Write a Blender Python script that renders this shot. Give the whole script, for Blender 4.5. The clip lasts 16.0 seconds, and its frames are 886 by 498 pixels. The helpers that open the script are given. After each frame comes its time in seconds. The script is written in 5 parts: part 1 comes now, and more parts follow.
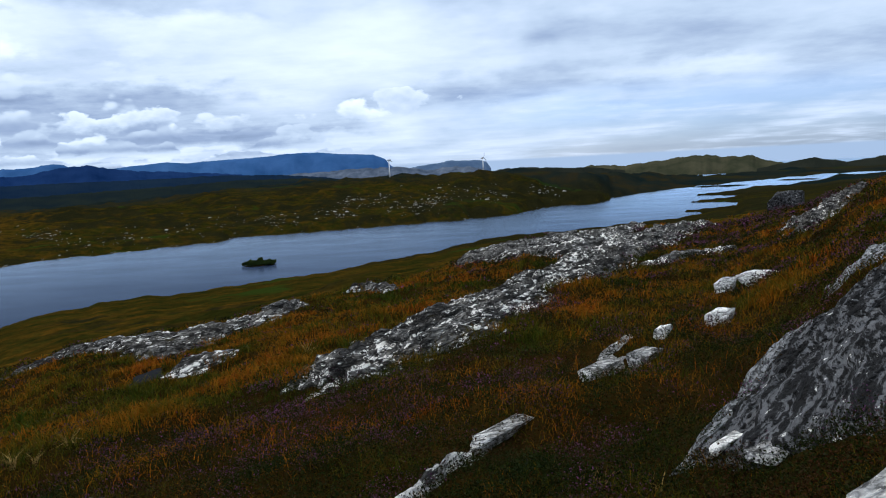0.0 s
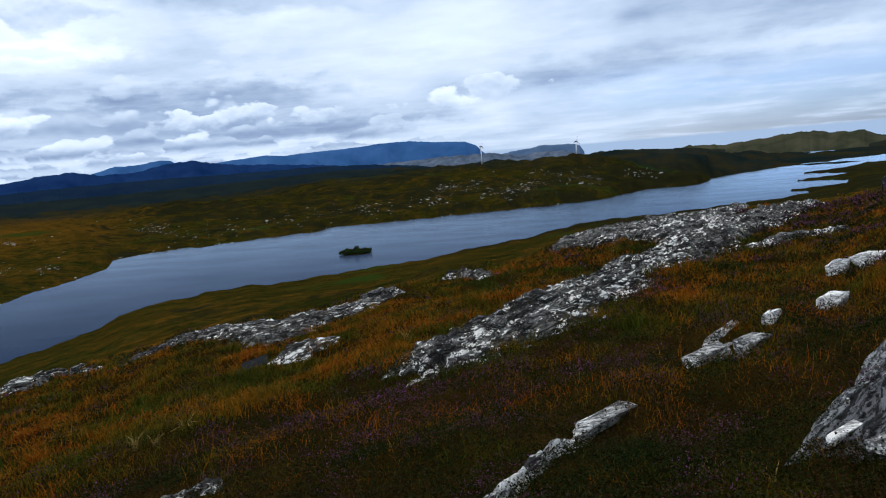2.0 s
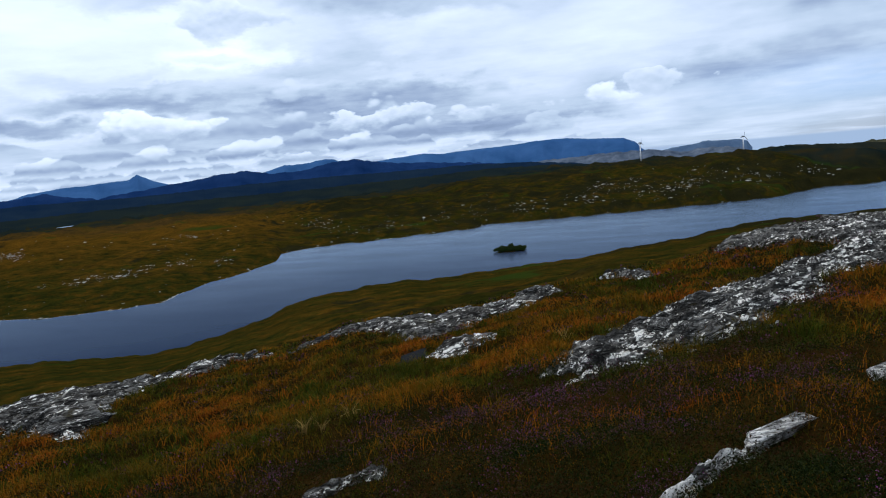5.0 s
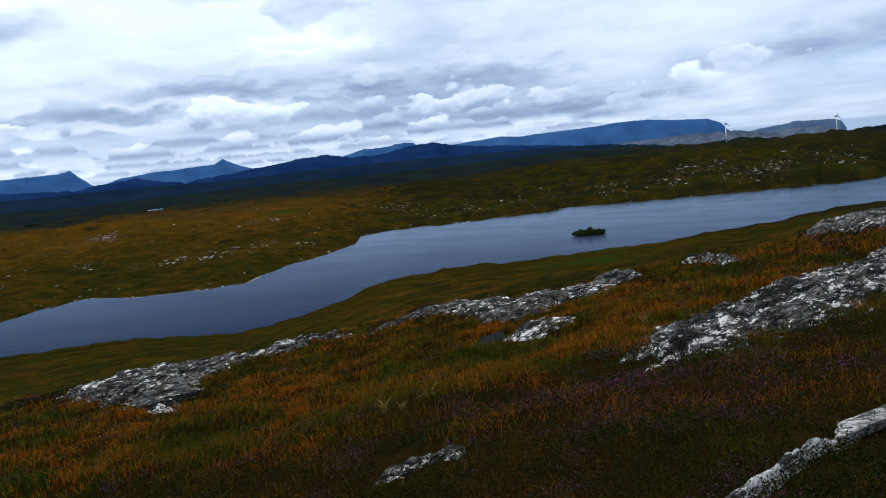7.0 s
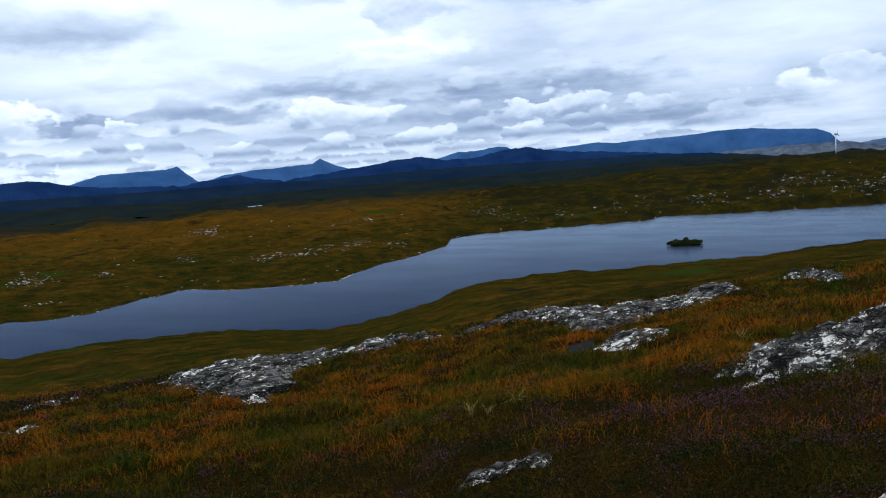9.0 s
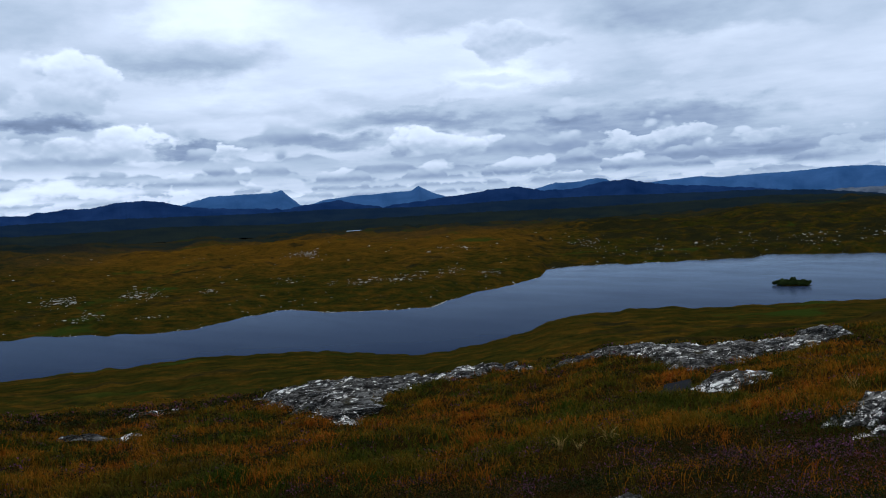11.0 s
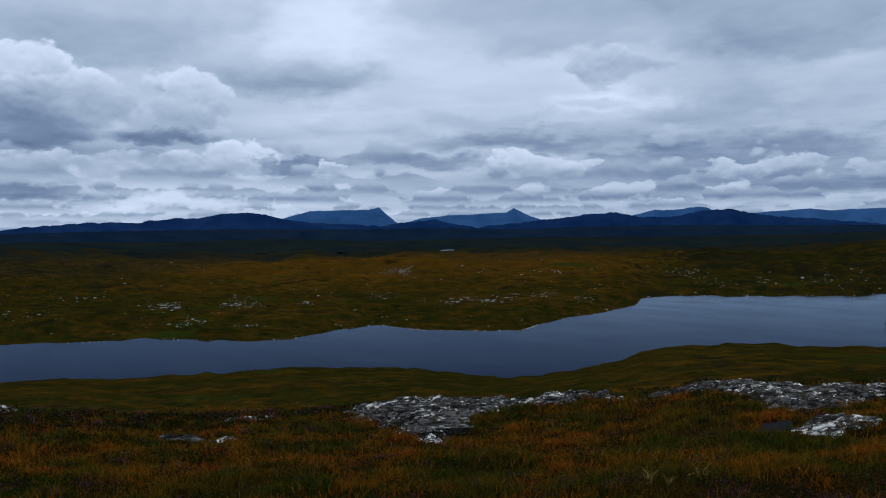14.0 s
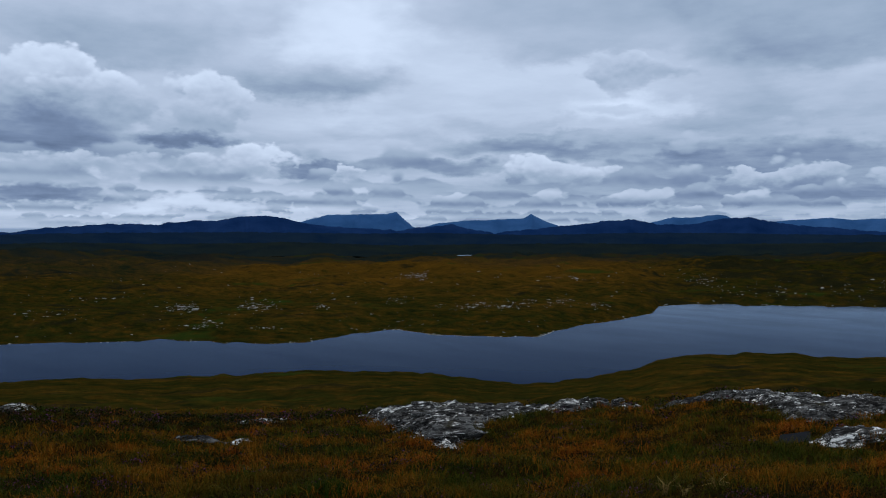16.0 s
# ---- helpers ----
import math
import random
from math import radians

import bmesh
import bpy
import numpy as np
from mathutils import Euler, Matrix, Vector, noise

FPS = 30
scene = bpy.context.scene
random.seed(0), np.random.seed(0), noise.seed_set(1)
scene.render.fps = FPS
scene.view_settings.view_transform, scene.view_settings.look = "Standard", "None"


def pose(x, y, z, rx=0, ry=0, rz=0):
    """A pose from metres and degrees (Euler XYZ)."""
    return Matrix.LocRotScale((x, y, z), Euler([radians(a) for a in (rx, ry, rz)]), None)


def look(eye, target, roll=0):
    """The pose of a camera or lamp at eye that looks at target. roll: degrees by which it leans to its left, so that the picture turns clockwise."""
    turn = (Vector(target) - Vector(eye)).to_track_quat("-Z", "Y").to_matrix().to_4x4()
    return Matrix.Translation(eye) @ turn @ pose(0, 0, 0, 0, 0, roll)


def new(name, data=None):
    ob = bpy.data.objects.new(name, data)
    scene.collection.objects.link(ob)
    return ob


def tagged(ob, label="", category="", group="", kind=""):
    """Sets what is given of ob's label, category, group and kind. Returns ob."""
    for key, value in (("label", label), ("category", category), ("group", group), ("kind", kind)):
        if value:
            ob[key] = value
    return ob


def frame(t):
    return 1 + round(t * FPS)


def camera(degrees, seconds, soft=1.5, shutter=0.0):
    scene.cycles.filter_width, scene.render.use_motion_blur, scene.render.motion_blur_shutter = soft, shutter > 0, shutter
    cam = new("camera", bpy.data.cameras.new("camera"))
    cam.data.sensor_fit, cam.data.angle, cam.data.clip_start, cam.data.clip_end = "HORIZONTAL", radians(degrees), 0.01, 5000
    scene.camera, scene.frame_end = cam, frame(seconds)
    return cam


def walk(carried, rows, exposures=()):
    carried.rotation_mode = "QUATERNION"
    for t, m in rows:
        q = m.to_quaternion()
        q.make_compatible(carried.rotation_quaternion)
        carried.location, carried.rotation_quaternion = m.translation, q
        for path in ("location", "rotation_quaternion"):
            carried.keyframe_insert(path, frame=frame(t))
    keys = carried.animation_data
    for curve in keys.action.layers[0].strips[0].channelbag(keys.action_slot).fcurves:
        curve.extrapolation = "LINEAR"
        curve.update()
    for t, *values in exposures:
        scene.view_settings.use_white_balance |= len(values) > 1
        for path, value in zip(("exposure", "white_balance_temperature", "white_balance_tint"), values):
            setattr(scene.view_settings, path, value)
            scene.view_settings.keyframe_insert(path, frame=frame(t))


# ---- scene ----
cam = camera(57.75, 16.0, 1.1)
EYE = 70.0  # height of the eye above the loch
# seconds, offset east, north and up (m), then tilt, lean and turn (degrees)
PATH = [
    (0.0, 0.000, 0.000, 0.000, 83.84, 2.98, -0.32),
    (0.5, -0.009, -0.007, 0.001, 83.56, 3.57, 0.62),
    (1.0, -0.019, -0.008, 0.000, 83.18, 4.03, 2.20),
    (1.5, -0.029, -0.016, 0.007, 83.09, 4.29, 4.01),
    (2.0, -0.044, -0.015, 0.011, 83.31, 4.71, 6.20),
    (2.5, -0.044, -0.004, 0.006, 83.46, 4.80, 7.51),
    (3.0, -0.067, -0.019, 0.016, 83.79, 4.46, 9.71),
    (3.5, -0.071, -0.020, 0.011, 84.06, 4.91, 11.50),
    (4.0, -0.084, -0.031, 0.018, 84.02, 5.35, 13.69),
    (4.5, -0.101, -0.044, 0.025, 84.07, 4.91, 15.48),
    (5.0, -0.115, -0.043, 0.021, 84.07, 5.05, 17.24),
    (7.5, -0.132, -0.074, 0.016, 83.30, 4.95, 24.11),
    (8.0, -0.146, -0.073, 0.020, 83.43, 4.37, 25.44),
    (8.5, -0.147, -0.079, 0.016, 83.81, 4.01, 26.68),
    (9.0, -0.144, -0.105, 0.029, 84.18, 3.99, 29.41),
    (9.5, -0.143, -0.103, 0.028, 84.83, 3.90, 31.49),
    (12.0, -0.161, -0.079, 0.020, 87.32, 1.29, 38.33),
    (12.5, -0.154, -0.103, 0.031, 87.51, 0.81, 39.09),
    (13.0, -0.157, -0.098, 0.027, 87.78, 0.53, 40.41),
    (13.5, -0.151, -0.118, 0.028, 88.05, 0.55, 41.27),
    (14.0, -0.136, -0.139, 0.025, 88.30, 0.29, 43.05),
    (14.5, -0.145, -0.122, 0.025, 88.49, 0.04, 44.99),
    (15.0, -0.119, -0.142, 0.027, 88.90, -0.28, 45.13),
    (15.5, -0.120, -0.145, 0.032, 88.79, -0.60, 44.65),
    (16.0, -0.130, -0.147, 0.030, 88.66, -0.37, 44.26),
]
EXPOSURES = [(0, -0.12, 6420, 10), (4, -0.25, 6400, 10), (9, -0.2, 6400, 10), (12, -0.7, 6220, 10), (14.5, -0.92, 6150, 10), (16, -0.92, 6150, 10)]
walk(cam, [(t, pose(x, y, EYE + z, a, b, c)) for t, x, y, z, a, b, c in PATH], EXPOSURES)

# ---- sky and sun ----
SUN_EL, SUN_AZ = 42.0, -25.0  # degrees; azimuth clockwise from north (+y)


def node(tree, kind, inputs=()):
    n = tree.nodes.new(kind)
    for key, value in dict(inputs).items():
        if isinstance(value, bpy.types.NodeSocket):
            tree.links.new(value, n.inputs[key])
        else:
            n.inputs[key].default_value = value
    return n


def calc(tree, op, a, b=0.0, c=0.0):
    n = node(tree, "ShaderNodeMath", {0: a, 1: b, 2: c})
    n.operation = op
    return n.outputs[0]


def remap(tree, value, lo, hi, out_lo=0.0, out_hi=1.0, smooth=True):
    n = node(tree, "ShaderNodeMapRange", {0: value, 1: lo, 2: hi, 3: out_lo, 4: out_hi})
    n.interpolation_type = "SMOOTHSTEP" if smooth else "LINEAR"
    return n.outputs[0]


def blend(tree, factor, a, b, how="MIX"):
    n = node(tree, "ShaderNodeMix", {0: factor})
    n.data_type, n.blend_type = "RGBA", how
    for socket, value in ((n.inputs[6], a), (n.inputs[7], b)):
        if isinstance(value, bpy.types.NodeSocket):
            tree.links.new(value, socket)
        else:
            socket.default_value = (*value, 1.0) if len(value) == 3 else value
    return n.outputs[2]


def ramp(tree, value, stops):
    n = node(tree, "ShaderNodeValToRGB", {0: value})
    els = n.color_ramp.elements
    while len(els) < len(stops):
        els.new(0.5)
    for el, (pos, col) in zip(els, stops):
        el.position, el.color = pos, (*col, 1.0)
    return n.outputs[0]


def fbm(tree, vector, scale, detail=4.0, rough=0.55, warp=0.0):
    return node(tree, "ShaderNodeTexNoise", {"Vector": vector, "Scale": scale, "Detail": detail, "Roughness": rough, "Distortion": warp}).outputs[0]


# Clouds by bearing and height: bearing, height, half width, half height (degrees), light at the base and at the top, softness
VEIL_CLOUDS = [
    (-21.7, 3.41, 13.30, 2.02, 0.60, 0.64, 1.50), (-36.8, 8.99, 15.32, 3.83, 0.74, 0.80, 1.50), (-34.5, 4.47, 17.33, 2.22, 0.56, 0.60, 1.50),
    (-6.5, 7.82, 10.48, 2.42, 0.95, 0.97, 1.30), (-13.5, 6.52, 6.85, 0.89, 0.88, 0.92, 1.20), (-19.0, 9.85, 6.05, 1.81, 0.68, 0.74, 1.30),
    (-26.2, 8.7, 6.0, 2.00, 0.56, 0.66, 1.40), (-22.5, 5.07, 9.27, 1.05, 0.50, 0.58, 1.00), (-20.4, 1.49, 12.90, 0.40, 0.88, 0.90, 0.80),
    (19.5, 5.53, 6.85, 0.81, 0.92, 0.95, 1.20), (26.9, 6.62, 5.24, 2.42, 0.70, 0.76, 1.30), (16.0, 8.10, 6.05, 1.61, 0.74, 0.80, 1.30),
]
GREY_CLOUDS = [
    (11.3, 2.37, 10.48, 0.48, 0.84, 0.88, 1.00), (26.2, 3.57, 5.64, 0.56, 0.86, 0.86, 1.20), (4.0, 4.95, 6.0, 0.81, 0.62, 0.68, 1.60),
    (-52.7, 6.86, 13.30, 4.43, 0.80, 0.86, 1.50), (-40.3, 9.05, 17.0, 5.05, 1.00, 1.08, 1.60), (-65.5, 13.0, 9.0, 2.40, 0.60, 0.84, 1.00),
    (-36.0, 14.6, 8.5, 2.00, 0.80, 0.86, 1.30), (-20.0, 13.4, 7.5, 2.30, 0.60, 0.74, 1.20), (-54.0, 10.6, 6.6, 2.20, 0.52, 0.84, 0.80),
    (-50.9, 14.0, 4.20, 2.20, 1.36, 1.40, 2.20), (-48.6, 7.3, 5.2, 0.95, 0.84, 1.04, 0.60), (-35.0, 12.5, 6.5, 0.80, 0.74, 0.80, 1.20),
]
PATCH_CLOUDS = [
    (-31.8, 8.6, 4.2, 0.95, 1.28, 1.34, 1.50), (-24.0, 7.7, 6.0, 0.60, 0.72, 0.78, 1.20), (-17.0, 9.2, 5.6, 1.40, 0.94, 1.04, 1.00),
    (-38.5, 6.1, 8.5, 0.80, 0.58, 0.64, 1.10), (-28.5, 6.2, 7.0, 0.60, 0.72, 0.86, 0.60), (-40.0, 7.6, 5.5, 0.70, 0.84, 0.98, 0.60),
    (-45.0, 4.5, 4.6, 0.55, 0.48, 0.54, 1.20), (-53.4, 4.35, 3.6, 0.45, 0.44, 0.50, 1.20), (-26.6, 4.7, 4.6, 0.50, 0.50, 0.56, 1.30),
    (-71.5, 6.3, 6.5, 1.70, 0.42, 0.50, 0.90), (-32.3, 8.46, 3.0, 0.50, 0.96, 0.98, 1.20), (-12.0, 2.5, 8.0, 0.40, 0.58, 0.62, 1.40),
]
# heaped clouds with clear tops
HEAPED_CLOUDS = [
    (-31.4, 10.75, 5.2, 1.15, 0.60, 0.92, 0.3), (-71.6, 8.7, 5.6, 3.30, 0.40, 1.14, 0.3), (-65.6, 8.5, 5.0, 2.50, 0.44, 1.14, 0.3),
    (-61.2, 8.0, 3.2, 2.70, 0.50, 1.14, 0.3), (-66.5, 4.3, 6.0, 1.05, 0.50, 0.90, 0.3), (-58.6, 4.5, 3.2, 1.50, 0.54, 1.14, 0.3),
    (-50.1, 3.95, 1.4, 0.65, 0.60, 1.06, 0.3), (-36.7, 4.0, 4.1, 1.50, 0.52, 1.08, 0.3), (-40.6, 3.7, 2.0, 0.90, 0.60, 0.90, 0.3),
    (-21.6, 3.6, 5.0, 0.80, 0.54, 0.88, 0.3), (-14.6, 3.3, 3.0, 0.60, 0.60, 0.88, 0.3), (-2.6, 4.4, 2.5, 1.10, 0.78, 0.92, 0.3),
    (-6.9, 3.5, 3.0, 1.25, 0.72, 1.14, 0.3),
]
LAST_CLOUDS = [(-62.0, 5.95, 2.4, 0.50, 0.40, 0.46, 1.5), (-62.2, 1.5, 3.6, 0.40, 1.08, 1.18, 1.2), (-71.9, 2.15, 4.2, 0.50, 0.46, 0.52, 1.5), (-56.3, 1.1, 3.2, 0.26, 1.0, 1.05, 0.6)]
# rows of cumulus, far ones low over the hills: base height, depth, fineness, bearing where they end, dark base, bright top
CUMULUS_ROWS = [(0.35, 0.55, 1.10, -14.0, 0.60, 1.06), (0.8, 0.65, 0.90, -9.0, 0.48, 1.00), (1.3, 0.8, 0.74, -7.0, 0.46, 1.00), (1.9, 1.0, 0.60, -9.0, 0.44, 0.98), (2.6, 1.2, 0.48, -12.0, 0.44, 0.95), (3.6, 1.6, 0.36, -16.0, 0.46, 0.88), (4.9, 2.0, 0.28, -20.0, 0.48, 0.86)]


def flat_noise(tree, vector, scale, detail=3.0, rough=0.5):
    n = node(tree, "ShaderNodeTexNoise")
    n.noise_dimensions = "2D"
    tree.links.new(vector, n.inputs["Vector"])
    for key, value in (("Scale", scale), ("Detail", detail), ("Roughness", rough)):
        n.inputs[key].default_value = value
    return n


def make_sky():
    world = bpy.data.worlds.new("sky")
    scene.world = world
    world.use_nodes = True
    tr = world.node_tree
    tr.nodes.clear()
    way = node(tr, "ShaderNodeTexCoord").outputs["Generated"]
    x, y, z = node(tr, "ShaderNodeSeparateXYZ", {0: way}).outputs
    az = calc(tr, "MULTIPLY", calc(tr, "ARCTAN2", x, y), 57.29578)
    el = calc(tr, "MULTIPLY", calc(tr, "ARCSINE", z), 57.29578)

    def chart(wide, tall, shift=0.0, seed=0.0):
        """Bearing and height as a flat chart."""
        return node(tr, "ShaderNodeCombineXYZ", {0: calc(tr, "MULTIPLY_ADD", az, wide, seed * 17.3), 1: calc(tr, "MULTIPLY_ADD", el, tall, shift + seed * 5.1), 2: 0.0}).outputs[0]

    # uneven outlines: bearing and height stirred at two scales
    broad = node(tr, "ShaderNodeSeparateColor", {0: flat_noise(tr, chart(0.15, 0.36), 1.0, 2.0).outputs[1]}).outputs
    close = node(tr, "ShaderNodeSeparateColor", {0: flat_noise(tr, chart(0.62, 1.3, 0.0, 2.0), 1.0, 3.0, 0.6).outputs[1]}).outputs
    az2 = calc(tr, "MULTIPLY_ADD", calc(tr, "SUBTRACT", broad[0], 0.5), 7.0, calc(tr, "MULTIPLY_ADD", calc(tr, "SUBTRACT", close[0], 0.5), 2.2, az))
    el2 = calc(tr, "MULTIPLY_ADD", calc(tr, "SUBTRACT", broad[1], 0.5), 2.2, calc(tr, "MULTIPLY_ADD", calc(tr, "SUBTRACT", close[1], 0.5), 1.0, el))
    # a cloud deck overhead, seen in perspective
    far = calc(tr, "ADD", calc(tr, "MAXIMUM", z, 0.0), 0.075)
    deck = node(tr, "ShaderNodeCombineXYZ", {0: calc(tr, "DIVIDE", x, far), 1: calc(tr, "DIVIDE", y, far), 2: 0.0}).outputs[0]
    streaks = flat_noise(tr, deck, 0.55, 5.0, 0.55).outputs[0]
    fine = flat_noise(tr, deck, 2.6, 5.0, 0.6).outputs[0]
    billow = flat_noise(tr, chart(0.16, 0.40, 0.0, 4.0), 1.0, 4.0).outputs[0]

    def lumps(wide, tall, seed, up=0.0):
        """Rounded heaps at several sizes."""
        at = chart(wide, tall, up, seed)
        cell = node(tr, "ShaderNodeTexVoronoi", {"Vector": at, "Scale": 1.0, "Detail": 2.2, "Roughness": 0.5, "Lacunarity": 2.3})
        cell.voronoi_dimensions, cell.feature, cell.normalize = "2D", "F1", False
        return calc(tr, "SUBTRACT", flat_noise(tr, at, 0.5, 3.0, 0.5).outputs[0], calc(tr, "MULTIPLY", cell.outputs["Distance"], 0.24))

    light = calc(tr, "MULTIPLY_ADD", calc(tr, "SUBTRACT", streaks, 0.5), 0.5, 0.81)
    light = calc(tr, "MULTIPLY_ADD", calc(tr, "SUBTRACT", billow, 0.5), 0.5, light)
    light = calc(tr, "MULTIPLY_ADD", remap(tr, az, -38.0, -58.0), 0.16, light)
    grain = calc(tr, "ADD", calc(tr, "MULTIPLY", calc(tr, "SUBTRACT", fine, 0.5), 0.18), calc(tr, "MULTIPLY", calc(tr, "SUBTRACT", streaks, 0.5), 0.36))
    heaped = lumps(0.42, 0.62, 7.3)
    heaped_lit = calc(tr, "SUBTRACT", heaped, lumps(0.42, 0.62, 7.3, 0.2))

    def lay(light, clouds):
        for a, e, w, h, base, top, soft in clouds:
            dx = calc(tr, "MULTIPLY_ADD", az2, 1 / w, -a / w)
            dy = calc(tr, "MULTIPLY_ADD", el2, 1 / h, -e / h)
            near = calc(tr, "SUBTRACT", 1.0, calc(tr, "MULTIPLY_ADD", dx, dx, calc(tr, "MULTIPLY", dy, dy)))
            tone = remap(tr, dy, -0.8, 0.8, base, top)
            if soft < 0.5:  # heaped cloud: clear top, base melting away
                q = calc(tr, "MULTIPLY_ADD", calc(tr, "SUBTRACT", heaped, 0.40), 2.6, near)
                cover = calc(tr, "MULTIPLY", remap(tr, q, 0.0, 0.42), remap(tr, dy, -1.2, 0.2))
                tone = calc(tr, "MULTIPLY_ADD", remap(tr, q, 0.8, 0.0), 0.09, calc(tr, "MULTIPLY_ADD", heaped_lit, 0.6, tone))
            else:
                cover = remap(tr, near, -0.75 * soft, 0.95 * soft)
                tone = calc(tr, "ADD", tone, grain)
            light = calc(tr, "MULTIPLY_ADD", cover, calc(tr, "SUBTRACT", tone, light), light)
        return light

    light = calc(tr, "ADD", lay(light, VEIL_CLOUDS + GREY_CLOUDS + PATCH_CLOUDS), calc(tr, "MULTIPLY", grain, 0.35))
    glow = remap(tr, az, -36.0, -54.0, 1.0, 1.08)
    for k, (e, h, size, end, base, top) in enumerate(CUMULUS_ROWS):
        form = lumps(size * 0.62, size * 1.1, 3.1 * k + 0.7)
        lit = calc(tr, "SUBTRACT", form, lumps(size * 0.62, size * 1.1, 3.1 * k + 0.7, 0.16))
        up = calc(tr, "MULTIPLY_ADD", el, 1 / h, -e / h)
        q = calc(tr, "SUBTRACT", calc(tr, "MULTIPLY", calc(tr, "SUBTRACT", form, 0.27), 4.6), up)
        cover = calc(tr, "MULTIPLY", remap(tr, q, 0.0, 0.34), remap(tr, up, -0.6, 0.1))
        cover = calc(tr, "MULTIPLY", cover, remap(tr, az2, end + 6.0, end - 6.0, 0.0, 0.88))
        tone = calc(tr, "MULTIPLY_ADD", lit, 0.55, remap(tr, up, -0.15, 0.75, base, top))
        tone = calc(tr, "MULTIPLY", calc(tr, "MULTIPLY_ADD", remap(tr, q, 0.35, 0.0), 0.08, tone), glow)
        light = calc(tr, "MULTIPLY_ADD", cover, calc(tr, "SUBTRACT", tone, light), light)
    light = calc(tr, "MULTIPLY", lay(light, HEAPED_CLOUDS + LAST_CLOUDS), remap(tr, az, -8.0, -24.0, 1.0, 1.11))
    cloud = ramp(tr, calc(tr, "MULTIPLY", light, 0.625), [(0.0, (0.03, 0.06, 0.13)), (0.19, (0.16, 0.235, 0.40)), (0.345, (0.37, 0.495, 0.74)), (0.47, (0.63, 0.79, 1.02)), (0.625, (0.88, 1.03, 1.28)), (0.9, (1.28, 1.46, 1.74))])
    clear_sky = node(tr, "ShaderNodeTexSky")
    clear_sky.sky_type, clear_sky.sun_disc, clear_sky.altitude = "NISHITA", False, 150
    clear_sky.sun_elevation, clear_sky.sun_rotation = radians(SUN_EL), radians(SUN_AZ)
    blue = blend(tr, 1.0, clear_sky.outputs[0], (0.064, 0.091, 0.165), "MULTIPLY")
    # the clear strip over the sea
    clear = calc(tr, "MULTIPLY", remap(tr, az, -4.0, 14.0), remap(tr, el, 5.5, 2.5))
    clear = calc(tr, "MULTIPLY", clear, remap(tr, az, 95.0, 60.0))
    clear = calc(tr, "MULTIPLY", clear, remap(tr, streaks, 0.66, 0.40, 0.15, 0.75))
    sky = blend(tr, clear, cloud, blue)
    # an overcast sky is brightest overhead
    sky = blend(tr, remap(tr, el, 18.0, 55.0), sky, blend(tr, 1.0, sky, (1.85, 1.65, 1.4), "MULTIPLY"))
    # sea haze under the horizon
    sky = blend(tr, remap(tr, el, 0.05, -0.15), sky, (0.44, 0.60, 0.86))
    back = node(tr, "ShaderNodeBackground", {0: sky, 1: 1.0})
    node(tr, "ShaderNodeOutputWorld", {0: back.outputs[0]})


make_sky()
sun = new("sun", bpy.data.lights.new("sun", "SUN"))
sun.data.energy, sun.data.angle, sun.data.color = 1.3, radians(18), (1.0, 0.90, 0.76)
sun.matrix_world = look((0, 0, 0), (-math.sin(radians(SUN_AZ)) * math.cos(radians(SUN_EL)), -math.cos(radians(SUN_AZ)) * math.cos(radians(SUN_EL)), -math.sin(radians(SUN_EL))))

# ---- materials ----


def material(name):
    m = bpy.data.materials.new(name)
    m.use_nodes = True
    tr = m.node_tree
    return m, tr, tr.nodes["Principled BSDF"], node(tr, "ShaderNodeTexCoord").outputs["Object"]


def relief(tr, bsdf, height, strength, distance):
    tr.links.new(node(tr, "ShaderNodeBump", {"Height": height, "Strength": strength, "Distance": distance}).outputs[0], bsdf.inputs["Normal"])


